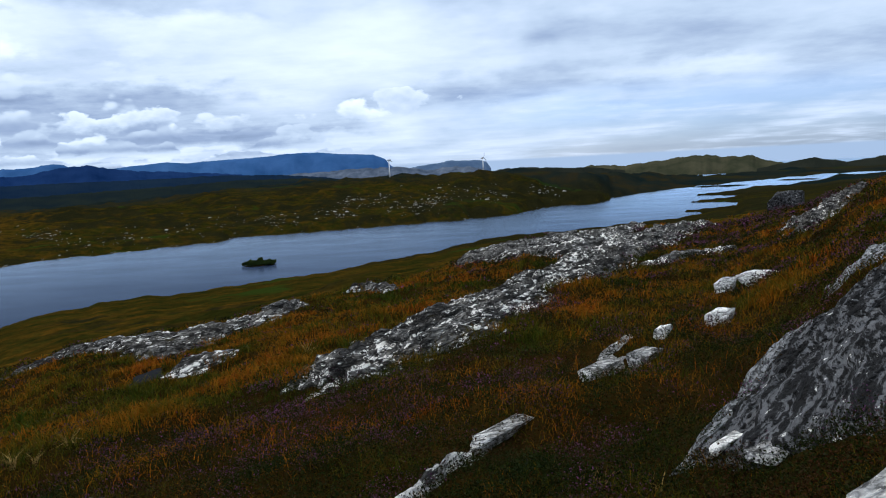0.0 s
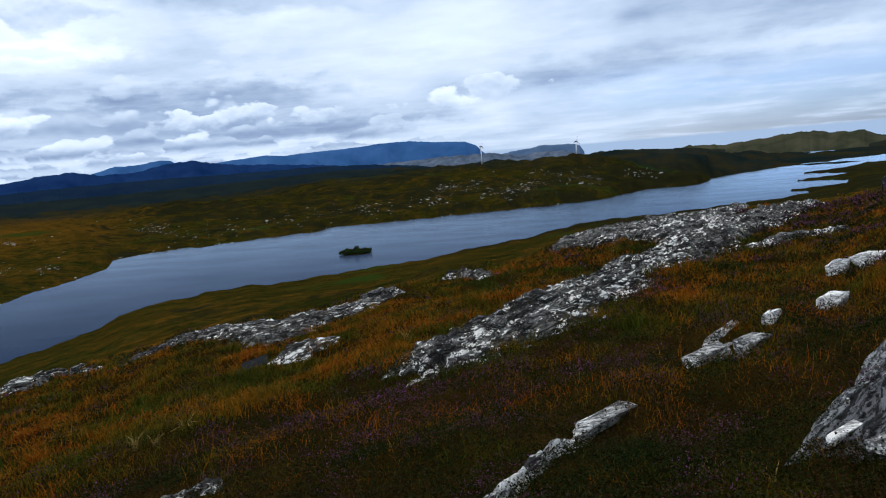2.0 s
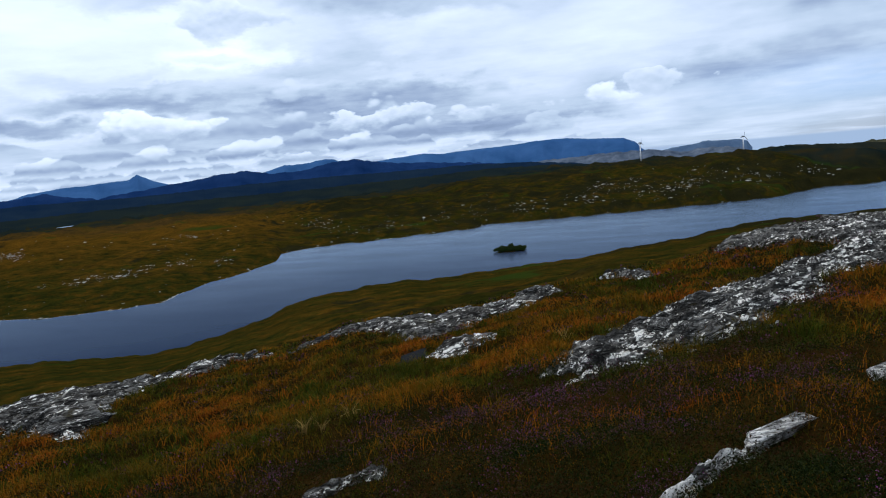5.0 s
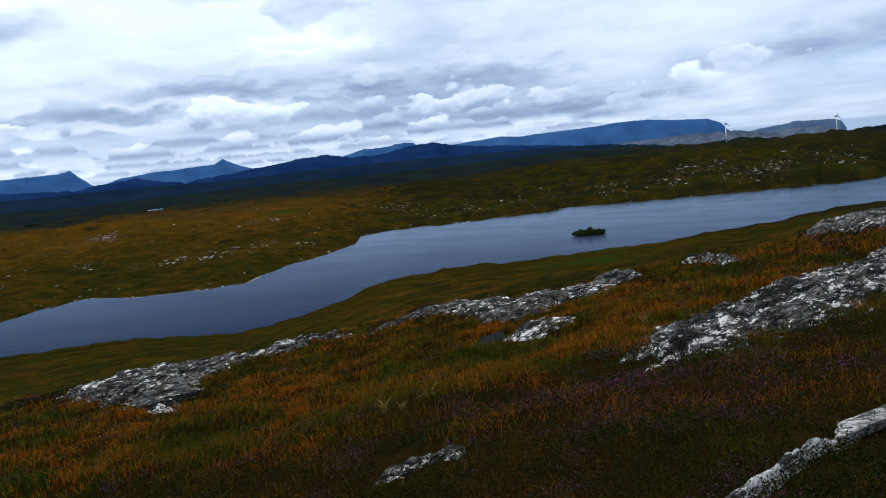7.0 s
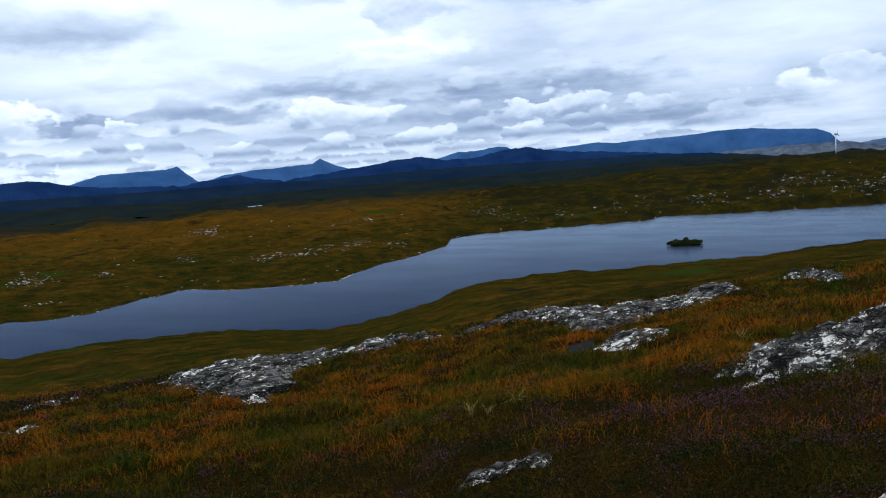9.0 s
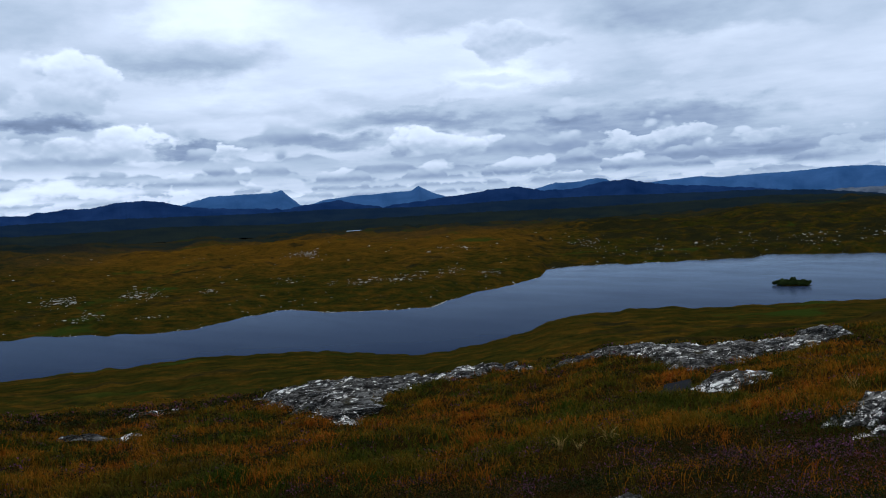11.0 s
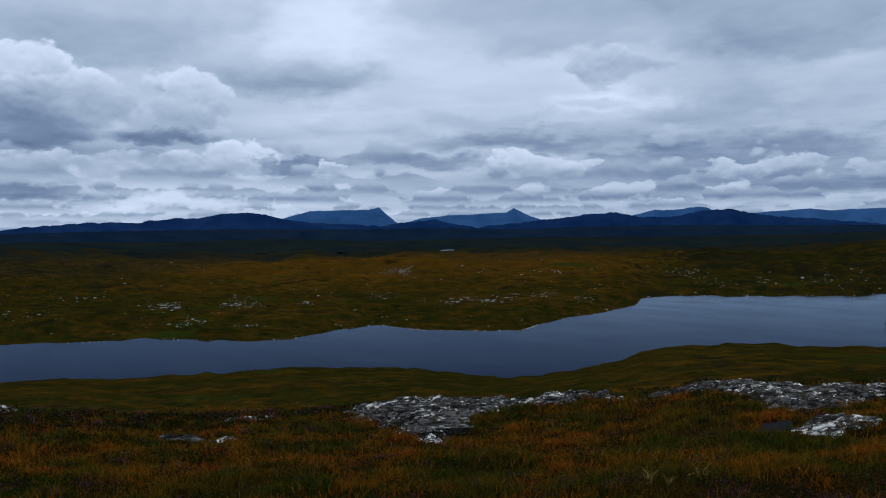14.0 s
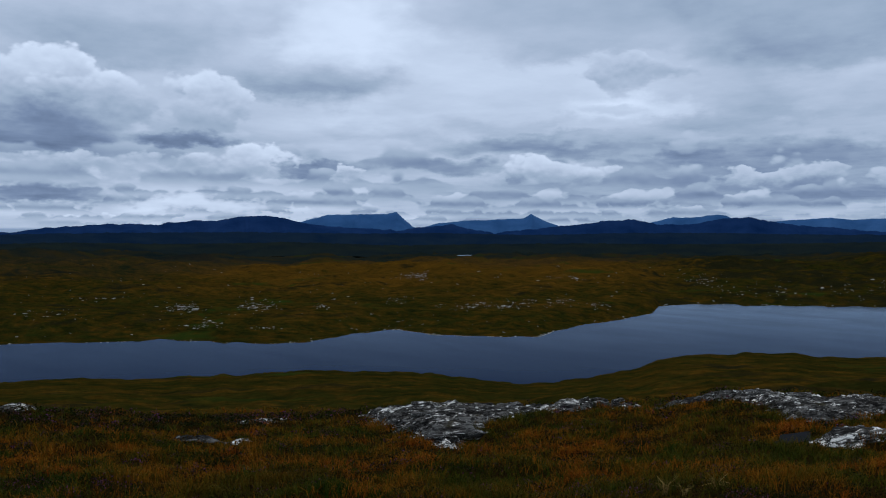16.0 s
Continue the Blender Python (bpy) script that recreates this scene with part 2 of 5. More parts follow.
def mat_moor():
    """Moor: straw and rust grass, olive turf, dark heather, painted far shade, after the sheet's weights."""
    m, tr, bsdf, at = material("moor")
    veg = node(tr, "ShaderNodeVertexColor")
    veg.layer_name = "plants_and_shade"
    sep = node(tr, "ShaderNodeSeparateColor", {0: veg.outputs[0]})
    rust, heath, near = sep.outputs
    distant = veg.outputs[1]
    big = fbm(tr, at, 0.012, 5.0, 0.6, 0.6)
    mid = fbm(tr, at, 0.11, 6.0, 0.65, 0.4)
    fine = fbm(tr, at, 1.7, 6.0, 0.7)
    turf = ramp(tr, mid, [(0.3, (0.007, 0.009, 0.002)), (0.48, (0.016, 0.016, 0.003)), (0.6, (0.024, 0.017, 0.003)), (0.75, (0.032, 0.019, 0.003))])
    straw = ramp(tr, fine, [(0.25, (0.028, 0.014, 0.002)), (0.5, (0.060, 0.030, 0.004)), (0.75, (0.085, 0.045, 0.007))])
    heather = ramp(tr, fine, [(0.3, (0.006, 0.007, 0.003)), (0.6, (0.014, 0.013, 0.005)), (0.8, (0.024, 0.016, 0.010))])
    f = calc(tr, "ADD", rust, calc(tr, "MULTIPLY", calc(tr, "SUBTRACT", calc(tr, "ADD", big, mid), 1.0), 1.25))
    col = blend(tr, remap(tr, f, 0.12, 0.88), turf, straw)
    g = calc(tr, "ADD", heath, calc(tr, "MULTIPLY", calc(tr, "SUBTRACT", calc(tr, "ADD", big, fbm(tr, at, 0.045, 5.0, 0.6, 0.5)), 1.0), 1.7))
    col = blend(tr, remap(tr, g, 0.3, 0.7), col, heather)
    col = blend(tr, 0.6, col, blend(tr, 1.0, col, ramp(tr, fbm(tr, at, 0.5, 5.0, 0.7), [(0.3, (0.35, 0.35, 0.35)), (0.7, (1.7, 1.7, 1.7))]), "MULTIPLY"))
    # broad random mottling, dark bluish through to bright and warm
    mottle = fbm(tr, at, 0.04, 6.0, 0.66, 0.3)
    col = blend(tr, 0.42, col, blend(tr, 1.0, col, ramp(tr, mottle, [(0.34, (0.32, 0.40, 0.45)), (0.5, (0.85, 0.85, 0.8)), (0.66, (1.7, 1.45, 1.2))]), "MULTIPLY"))
    # wet flushes of bright sedge, in hollows
    flush = fbm(tr, at, 0.008, 4.0, 0.6, 1.2)
    col = blend(tr, remap(tr, flush, 0.60, 0.68, 0.0, 0.75), col, ramp(tr, fine, [(0.3, (0.008, 0.020, 0.003)), (0.7, (0.022, 0.036, 0.006))]))
    # cloud shade and haze blue painted over the distant flats
    far_shade = ramp(tr, fbm(tr, at, 0.006, 6.0, 0.65, 0.8), [(0.36, (0.004, 0.009, 0.010)), (0.5, (0.010, 0.013, 0.010)), (0.58, (0.019, 0.015, 0.007)), (0.66, (0.010, 0.020, 0.008))])
    col = blend(tr, distant, col, far_shade)
    # dark peat and litter under the standing plants, with their shade painted in
    col = blend(tr, calc(tr, "MULTIPLY", near, 0.85), col, ramp(tr, fine, [(0.3, (0.006, 0.004, 0.001)), (0.7, (0.020, 0.011, 0.003))]))
    tr.links.new(col, bsdf.inputs["Base Color"])
    bsdf.inputs["Roughness"].default_value = 1.0
    bsdf.inputs["Specular IOR Level"].default_value = 0.0
    relief(tr, bsdf, calc(tr, "ADD", fine, mid), 0.6, 0.25)
    return m


def mat_water(name, deep, rough, wave, gloss):
    """Wind-ruffled water: dark body, sky gloss after Fresnel."""
    m, tr, bsdf, at = material(name)
    stretched = node(tr, "ShaderNodeMapping", {"Vector": at, "Scale": (1.0, 0.45, 1.0), "Rotation": (0, 0, 0.5)}).outputs[0]
    gusts = fbm(tr, node(tr, "ShaderNodeMapping", {"Vector": at, "Scale": (0.012, 0.03, 1.0), "Rotation": (0, 0, 0.35)}).outputs[0], 1.0, 5.0, 0.6, 0.6)
    h = calc(tr, "ADD", fbm(tr, stretched, wave, 4.0, 0.6), calc(tr, "MULTIPLY", fbm(tr, stretched, wave * 0.06, 3.0), 2.0))
    bump = node(tr, "ShaderNodeBump", {"Height": h, "Strength": 0.10, "Distance": 0.5}).outputs[0]
    fres = node(tr, "ShaderNodeFresnel", {"IOR": 1.33}).outputs[0]
    share = calc(tr, "MULTIPLY", calc(tr, "POWER", fres, 3.6), gloss)
    share = calc(tr, "MULTIPLY", share, remap(tr, gusts, 0.3, 0.7, 0.9, 1.1))
    body = node(tr, "ShaderNodeBsdfDiffuse", {"Color": (*deep, 1)}).outputs[0]
    shine = node(tr, "ShaderNodeBsdfGlossy", {"Color": (0.64, 0.81, 1.0, 1), "Roughness": rough, "Normal": bump}).outputs[0]
    mix = node(tr, "ShaderNodeMixShader", {0: share, 1: body, 2: shine}).outputs[0]
    tr.links.new(mix, tr.nodes["Material Output"].inputs[0])
    tr.nodes.remove(bsdf)
    return m


def mat_hill(name, low, high, scale):
    m, tr, bsdf, at = material(name)
    col = ramp(tr, fbm(tr, at, scale, 7.0, 0.65, 0.3), [(0.3, low), (0.7, high)])
    tr.links.new(col, bsdf.inputs["Base Color"])
    bsdf.inputs["Roughness"].default_value = 1.0
    bsdf.inputs["Specular IOR Level"].default_value = 0.0
    return m


MOOR = mat_moor()
LOCH = mat_water("loch_water", (0.006, 0.013, 0.036), 0.2, 0.9, 2.6)
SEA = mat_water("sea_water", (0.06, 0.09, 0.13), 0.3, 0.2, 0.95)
# Distance haze is painted into the blue of these far hills and headlands.
BLUE_FAR = mat_hill("far_haze_blue", (0.020, 0.066, 0.17), (0.042, 0.108, 0.25), 0.006)
BLUE_MID = mat_hill("mid_haze_blue", (0.004, 0.017, 0.062), (0.011, 0.031, 0.095), 0.008)
# dark moor: cloud shade goes into the colour too
BLUE_DARK = mat_hill("dark_haze_blue", (0.004, 0.012, 0.030), (0.009, 0.019, 0.034), 0.008)
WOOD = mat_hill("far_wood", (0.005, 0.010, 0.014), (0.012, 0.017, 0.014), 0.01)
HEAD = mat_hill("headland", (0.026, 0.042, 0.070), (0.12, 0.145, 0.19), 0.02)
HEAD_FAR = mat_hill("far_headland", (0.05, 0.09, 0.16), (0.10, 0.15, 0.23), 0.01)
GREEN_HILL = mat_hill("green_hill", (0.018, 0.023, 0.013), (0.055, 0.052, 0.032), 0.012)
DARK_HILL = mat_hill("dark_hill", (0.008, 0.011, 0.009), (0.02, 0.022, 0.016), 0.012)

def mat_rock(name, dark, mid, pale, cover, strike=0.44, size=1.0, black_from=0.54, rough=1.0, drawn=0.32, joint=0.85, patch=1.9, clump=0.5, streak=0.0, band=3.2):
    """Layered gneiss with crisp pale and black lichen."""
    m, tr, bsdf, at = material(name)
    along_layers = node(tr, "ShaderNodeMapping", {"Vector": at, "Rotation": (0, 0, -strike), "Scale": (size, size / drawn, size / 1.8)})
    along_layers.vector_type = "TEXTURE"
    turned = along_layers.outputs[0]
    grain = fbm(tr, turned, 19.0, 7.0, 0.72, 0.15)
    cracks = fbm(tr, turned, 5.0, 8.0, 0.72, 0.3)
    spots = fbm(tr, at if drawn < 0.1 else turned, 7.5 / (size if drawn < 0.1 else 1.0), 6.0, 0.6, 0.1)
    broad = fbm(tr, turned, 0.8, 4.0, 0.6)
    tone = calc(tr, "ADD", calc(tr, "MULTIPLY", grain, 0.55), calc(tr, "MULTIPLY", cracks, 0.45))
    col = ramp(tr, tone, [(0.40, tuple(c * 0.5 for c in dark)), (0.47, dark), (0.53, mid), (0.62, tuple(min(1, c * 2.0) for c in mid))])
    if streak:  # pale and dark bands drawn out along the layers
        bands = fbm(tr, turned, band, 7.0, 0.66, 0.25)
        col = blend(tr, streak, col, ramp(tr, bands, [(0.42, tuple(c * 0.4 for c in dark)), (0.475, dark), (0.505, mid), (0.56, tuple(min(1, c * 2.2) for c in mid))]))
    lichen = calc(tr, "ADD", calc(tr, "MULTIPLY", spots, 0.7), calc(tr, "MULTIPLY", grain, 0.3))
    lichen = calc(tr, "ADD", lichen, calc(tr, "MULTIPLY", calc(tr, "SUBTRACT", broad, 0.5), clump))
    col = blend(tr, remap(tr, lichen, 0.595 - cover, 0.61 - cover), col, pale)
    black = fbm(tr, turned, patch, 7.0, 0.70, 0.2)
    col = blend(tr, remap(tr, black, black_from, black_from + 0.04, 0.0, 0.94), col, tuple(c * 0.3 for c in dark))
    # open joints between split layers
    warped = node(tr, "ShaderNodeVectorMath", {0: turned, 1: node(tr, "ShaderNodeTexNoise", {"Vector": turned, "Scale": 2.0, "Detail": 3.0}).outputs[1]}).outputs[0]
    joints = node(tr, "ShaderNodeTexVoronoi", {"Vector": warped, "Scale": 3.4})
    joints.feature = "DISTANCE_TO_EDGE"
    col = blend(tr, remap(tr, joints.outputs["Distance"], 0.07, 0.015, 0.0, joint), col, tuple(c * 0.4 for c in dark))
    if drawn > 0.1:  # moss in the hollows
        col = blend(tr, remap(tr, fbm(tr, at, 1.6, 5.0, 0.6), 0.62, 0.67, 0.0, 0.8), col, (0.030, 0.024, 0.007))
    tr.links.new(col, bsdf.inputs["Base Color"])
    bsdf.inputs["Roughness"].default_value = 0.85
    bsdf.inputs["Specular IOR Level"].default_value = 0.1
    relief(tr, bsdf, calc(tr, "ADD", grain, calc(tr, "MULTIPLY_ADD", cracks, 1.4, calc(tr, "MULTIPLY", calc(tr, "MINIMUM", joints.outputs["Distance"], 0.12), 8.0))), rough, 0.06)
    return m


def mat_leaf(name, stops, scale, spread, shade=0.75, rough=0.8):
    """Stems and leaves: colour by place in patches, and by blade."""
    m, tr, bsdf, at = material(name)
    one = node(tr, "ShaderNodeNewGeometry").outputs["Random Per Island"]
    patch = fbm(tr, at, scale, 4.0, 0.6, 0.5)
    col = ramp(tr, calc(tr, "ADD", patch, calc(tr, "MULTIPLY", calc(tr, "SUBTRACT", one, 0.5), spread)), stops)
    col = blend(tr, 1.0, col, ramp(tr, node(tr, "ShaderNodeMath", {0: one, 1: 7.31}).outputs[0], [(0.0, (1 - shade,) * 3), (1.0, (1 + shade,) * 3)]), "MULTIPLY")
    tr.links.new(col, bsdf.inputs["Base Color"])
    bsdf.inputs["Roughness"].default_value = rough
    bsdf.inputs["Specular IOR Level"].default_value = 0.03
    return m


GNEISS = mat_rock("gneiss", (0.020, 0.019, 0.018), (0.105, 0.103, 0.098), (0.82, 0.81, 0.77), 0.036, streak=0.55, band=4.5)
GNEISS_DARK = mat_rock("dark_gneiss", (0.008, 0.008, 0.009), (0.062, 0.064, 0.068), (0.70, 0.70, 0.67), -0.022, 0.646, 1.0, 0.51, 0.9, 0.012, 0.0, 7.0, 0.1, 0.9, 20.0)
GNEISS_GREY = mat_rock("grey_gneiss", (0.045, 0.047, 0.050), (0.125, 0.13, 0.135), (0.70, 0.70, 0.68), -0.03, 0.646, 0.8, 0.60, 0.6, 0.012, 0.0, 7.0, 0.1, 0.7, 22.0)
GNEISS_WHITE = mat_rock("white_gneiss", (0.12, 0.118, 0.114), (0.50, 0.495, 0.48), (0.82, 0.81, 0.78), 0.05, 0.5, 0.5, 0.575, 0.9, 0.4, 0.35, 1.9, 0.4, 0.4)
QUARTZ = mat_rock("pale_quartz", (0.42, 0.41, 0.39), (0.74, 0.73, 0.70), (0.88, 0.87, 0.84), 0.14, 0.44, 0.7, 0.68, 0.8, 0.5, 0.35)
GRASS = mat_leaf("moor_grass", [(0.35, (0.0130, 0.0200, 0.0013)), (0.44, (0.0340, 0.0300, 0.0020)), (0.51, (0.0740, 0.0340, 0.0021)), (0.57, (0.1200, 0.0416, 0.0024)), (0.64, (0.1200, 0.0288, 0.0024)), (0.72, (0.0600, 0.0128, 0.0021))], 0.42, 0.10)
GRASS_GREEN = mat_leaf("green_grass", [(0.34, (0.0082, 0.0165, 0.0007)), (0.46, (0.0185, 0.0235, 0.0013)), (0.56, (0.0330, 0.0260, 0.0019)), (0.68, (0.0520, 0.0255, 0.0019))], 0.35, 0.12)
STRAW = mat_leaf("straw", [(0.3, (0.13, 0.08, 0.022)), (0.7, (0.25, 0.17, 0.055))], 2.0, 0.4, 0.2)
HEATHER = mat_leaf("heather_leaf", [(0.3, (0.0034, 0.0066, 0.0010)), (0.52, (0.0068, 0.0094, 0.0012)), (0.64, (0.0120, 0.0068, 0.0022)), (0.75, (0.0200, 0.0072, 0.0024))], 0.9, 0.4)
BLOOM = mat_leaf("heather_bloom", [(0.3, (0.026, 0.012, 0.013)), (0.6, (0.050, 0.019, 0.034)), (0.8, (0.085, 0.026, 0.075))], 0.8, 0.5)
BUSH = mat_leaf("bush_leaf", [(0.3, (0.009, 0.016, 0.004)), (0.7, (0.022, 0.034, 0.009))], 0.3, 0.5)

# ---- the lie of the land ----
# bearing in degrees east of north, then the downward angle of the line of sight (degrees)
FAR_SHORE = [(-90, 7.0), (-74, 7.3), (-69, 7.43), (-65, 7.56), (-63.8, 7.46), (-59.4, 7.82), (-56.3, 7.99), (-54, 7.93), (-50.4, 7.35), (-47.6, 7.08), (-46, 7.33), (-44.3, 7.49), (-40.3, 7.55), (-37.5, 7.51), (-36.3, 7.1),
             (-34.8, 6.66), (-32.4, 6.27), (-30.5, 5.88), (-29.6, 5.62), (-29.2, 5.12), (-26.6, 4.92), (-22.8, 4.86), (-19.2, 4.76), (-15.7, 4.62), (-14.2, 4.42), (-9, 4.41), (-3.3, 4.3), (0.8, 4.18), (4.8, 3.97),
             (6.8, 3.66), (7.4, 3.5), (11.1, 3.41), (11.9, 3.25), (12, 3.05), (14.6, 2.77), (18, 2.49), (20.1, 2.38), (24.9, 2.06), (26.6, 1.98), (29, 1.95), (45, 1.9)]
NEAR_SHORE = [(-90, 9.5), (-74, 9.65), (-70, 9.65), (-65.7, 9.97), (-58.3, 10.05), (-53.6, 9.87), (-50.4, 10.02), (-46, 10.07), (-43.1, 10.38), (-40.3, 10.71), (-38.3, 10.79), (-36.3, 10.62), (-34, 10.24), (-32.4, 9.88),
              (-30.5, 9.38), (-29.2, 8.85), (-27.3, 8.38), (-24, 8.1), (-20.5, 7.88), (-18.5, 8.0), (-15.4, 7.8), (-11.5, 7.5), (-7.5, 7.27), (-5.9, 6.9), (-3.4, 6.65), (-0.2, 6.23), (2.7, 5.64), (5.9, 5.35), (8.7, 5.3),
              (16.5, 4.6), (20.1, 3.97), (20.8, 2.94), (22.6, 2.67), (24.9, 2.42), (26.3, 2.09), (29, 2.05), (45, 2.0)]
BROW = [(-90, 11.0), (-74, 11.4), (-68.1, 12.0), (-62, 12.8), (-55.6, 13.1), (-50.8, 13.1), (-46, 12.7), (-41.5, 12.7), (-34, 12.2), (-29, 11.9), (-25, 11.1), (-20, 10.7), (-16, 10.5), (-12, 9.7), (-6, 8.7), (-4, 8.5),
        (0.6, 7.36), (5.9, 6.0), (8.7, 5.7), (12.6, 5.3), (16.4, 4.95), (19, 4.8), (21.5, 4.5), (24.9, 4.1), (26.9, 3.2), (29, 2.6), (45, 1.0)]
BROW_AWAY = [(-90, 26), (-60, 27), (-40, 28), (-17, 27), (-10, 28), (-4, 30), (2, 38), (8, 48), (15, 60), (20, 62), (24, 42), (28, 30), (45, 25)]
MOOR_CREST = [(-90, 1.5), (-74, 1.5), (-67, 1.8), (-60, 2.18), (-52, 2.33), (-45, 2.1), (-36, 2.0), (-28, 1.9), (-21, 1.72), (-16, 1.4), (-10, 1.05), (-3.5, 0.93), (3, 0.9), (7.3, 1.1), (12.8, 1.45), (18, 1.85), (24, 1.95), (45, 1.9)]
BACK_CREST = [(-90, 1.25), (-60, 1.3), (-28, 1.2), (-12, 1.2), (-4, 1.5), (0, 1.7), (45, 1.7)]
FOOT = 1.55  # the eye above the turf
SPITS = [  # bearing, slant of the line of sight, half spans in degrees: low tongues of land in the loch
    (19.0, 4.22, 2.1, 0.13), (19.3, 3.57, 2.0, 0.075), (19.6, 3.12, 1.8, 0.10), (19.2, 2.57, 1.9, 0.045), (24.0, 2.33, 1.4, 0.03),
]


def along(table, az):
    a, v = zip(*table)
    return np.interp(az, a, v)


def smooth01(t):
    t = np.clip(t, 0, 1)
    return t * t * (3 - 2 * t)


_rng = np.random.RandomState(7)
_waves = [(_rng.uniform(0, 2 * np.pi), _rng.uniform(0, 2 * np.pi), _rng.uniform(0.75, 1.35)) for _ in range(40)]


def ripple(x, y, wavelength, seed=0, octaves=4, rough=0.55):
    """Smooth pseudo-random relief of about unit size, from summed crossed waves."""
    total, amp = 0.0, 1.0
    for o in range(octaves):
        s = 0.0
        for j in range(5):
            angle, phase, stretch = _waves[(seed * 7 + o * 5 + j) % 40]
            kx, ky = math.cos(angle) * 2 * np.pi / (wavelength * stretch), math.sin(angle) * 2 * np.pi / (wavelength * stretch)
            s = s + np.sin(kx * x + ky * y + phase + 1.7 * np.sin(0.6 * kx * y - 0.5 * ky * x + 2.1 * phase))
        total, amp, wavelength = total + amp * s / 2.2, amp * rough, wavelength / 2.13
    return total


def ground_z(x, y):
    """Height of the land over the loch at x, y (arrays)."""
    x, y = np.asarray(x, float), np.asarray(y, float)
    r, az = np.maximum(np.hypot(x, y), 0.05), np.degrees(np.arctan2(x, y))
    wob = ripple(np.degrees(np.radians(az)) * 1.0, az * 0.0, 2.6, 3, 4, 0.6) * 0.025
    t_far, t_near = np.tan(np.radians(along(FAR_SHORE, az) + wob)), np.tan(np.radians(along(NEAR_SHORE, az) - wob * 1.5))
    r_far, r_near = EYE / t_far, EYE / t_near
    # the bank the camera stands on, out to its brow
    r_brow, t_brow = along(BROW_AWAY, az), np.tan(np.radians(along(BROW, az)))
    d_brow = r_brow * t_brow
    behind = smooth01((np.abs(az + 22) - 70) / 60)
    drop_in = FOOT + (d_brow - FOOT) * np.minimum(r / r_brow, 1.0) ** 0.82
    s = np.clip(np.log(np.maximum(r, r_brow) / r_brow) / np.log(r_near / r_brow), 0, 1)
    a_brow, a_near = np.arctan(t_brow), np.arctan(t_near)
    drop_out = r * np.tan(a_brow + (a_near - a_brow) * s + np.radians(1.7) * np.sin(np.pi * s) * (1 - 0.35 * s))
    bank = EYE - np.where(r < r_brow, drop_in, drop_out)
    lumps = 0.05 * ripple(x, y, 3.1, 1, 4) + 0.07 * ripple(x, y, 11.0, 2, 3)
    bank = bank + lumps * smooth01((r - 1.5) / 6) * (1 - 0.4 * s) + 1.3 * ripple(x, y, 70.0, 4, 3) * np.sin(np.pi * s) ** 2
    # the moor beyond the loch
    r1 = np.maximum(1350.0, r_far * 1.25)
    z1 = np.maximum(EYE - r1 * np.tan(np.radians(along(MOOR_CREST, az))), 3.0)
    r2 = np.maximum(3000.0, r1 * 1.3)
    z2 = EYE - r2 * np.tan(np.radians(along(BACK_CREST, az)))
    up = (r - r_far) / (r1 - r_far)
    rise = z1 * (0.25 * smooth01(up * 9) + 0.75 * smooth01(up))
    back = z1 + (z2 - z1) * smooth01((r - r1) / (r2 - r1)) - 9 * np.sin(np.pi * np.clip((r - r1) / (r2 - r1), 0, 1))
    moor = np.where(r < r1, rise, back) - np.maximum(r - r2, 0) * 0.03
    hills = ripple(x, y, 230.0, 5, 5, 0.6)
    moor = moor + hills * np.clip((r - r_far) / 60, 0, 1) * np.clip(r / 600, 0, 3) * (0.6 + 1.0 * smooth01(up * 2)) * np.minimum(1, 0.35 + z1 / 30) + 0.35 * np.abs(ripple(x, y, 36.0, 6, 3)) * np.clip((r - r_far) / 25, 0, 1)
    bed = -0.06 * np.minimum(np.minimum(r - r_near, r_far - r), 60)
    slant = np.degrees(np.arctan(EYE / r))
    for a, e, w, h in SPITS:
        if e > 3:  # tongues widen to the right until the inlets between them close
            u = np.clip((az - a + w) / (2 * w), 0, 1)
            out = np.where(az > a - w, 1 - ((slant - e + 0.10 * u) / (0.03 + (0.10 + h) * u + 0.17 * u ** 4 + 0.015 * np.sin(az * 7 + e * 9))) ** 2, -1)
        else:
            out = 1 - ((az - a) / w) ** 2 - ((slant - e) / (h * (1 + 0.25 * np.sin(az * 4 + e * 9)))) ** 2
        bed = np.maximum(bed, np.minimum(out, 0.6) * 3.2)
    z = np.where(r < r_near, np.maximum(bank, 0.12 * np.maximum(r_near - r, 0) ** 0.5), np.where(r < r_far, bed, np.maximum(moor, 0.05 * np.maximum(r - r_far, 0) ** 0.7)))
    z = np.where((r > r_far) & (r > r1), moor, z)
    return z * (1 - behind) + behind * (EYE - FOOT - 2 + 14 * smooth01((r - 10) / 150) + 0.1 * ripple(x, y, 3.1, 1, 4) * smooth01(r - 1.5) - 140 * smooth01((r - 2000) / 2500))


def polar(az, r):
    return r * math.sin(radians(az)), r * math.cos(radians(az))


def mesh_from(name, verts, faces, mat=None, smooth=True):
    me = bpy.data.meshes.new(name)
    verts, faces = np.asarray(verts, np.float32), np.asarray(faces, np.int32)
    k = faces.shape[1]
    me.vertices.add(len(verts))
    me.vertices.foreach_set("co", verts.ravel())
    me.loops.add(faces.size)
    me.loops.foreach_set("vertex_index", faces.ravel())
    me.polygons.add(len(faces))
    me.polygons.foreach_set("loop_start", np.arange(0, faces.size, k, dtype=np.int32))
    if smooth:
        me.polygons.foreach_set("use_smooth", np.ones(len(faces), bool))
    me.update(calc_edges=True)
    if mat:
        me.materials.append(mat)
    return me


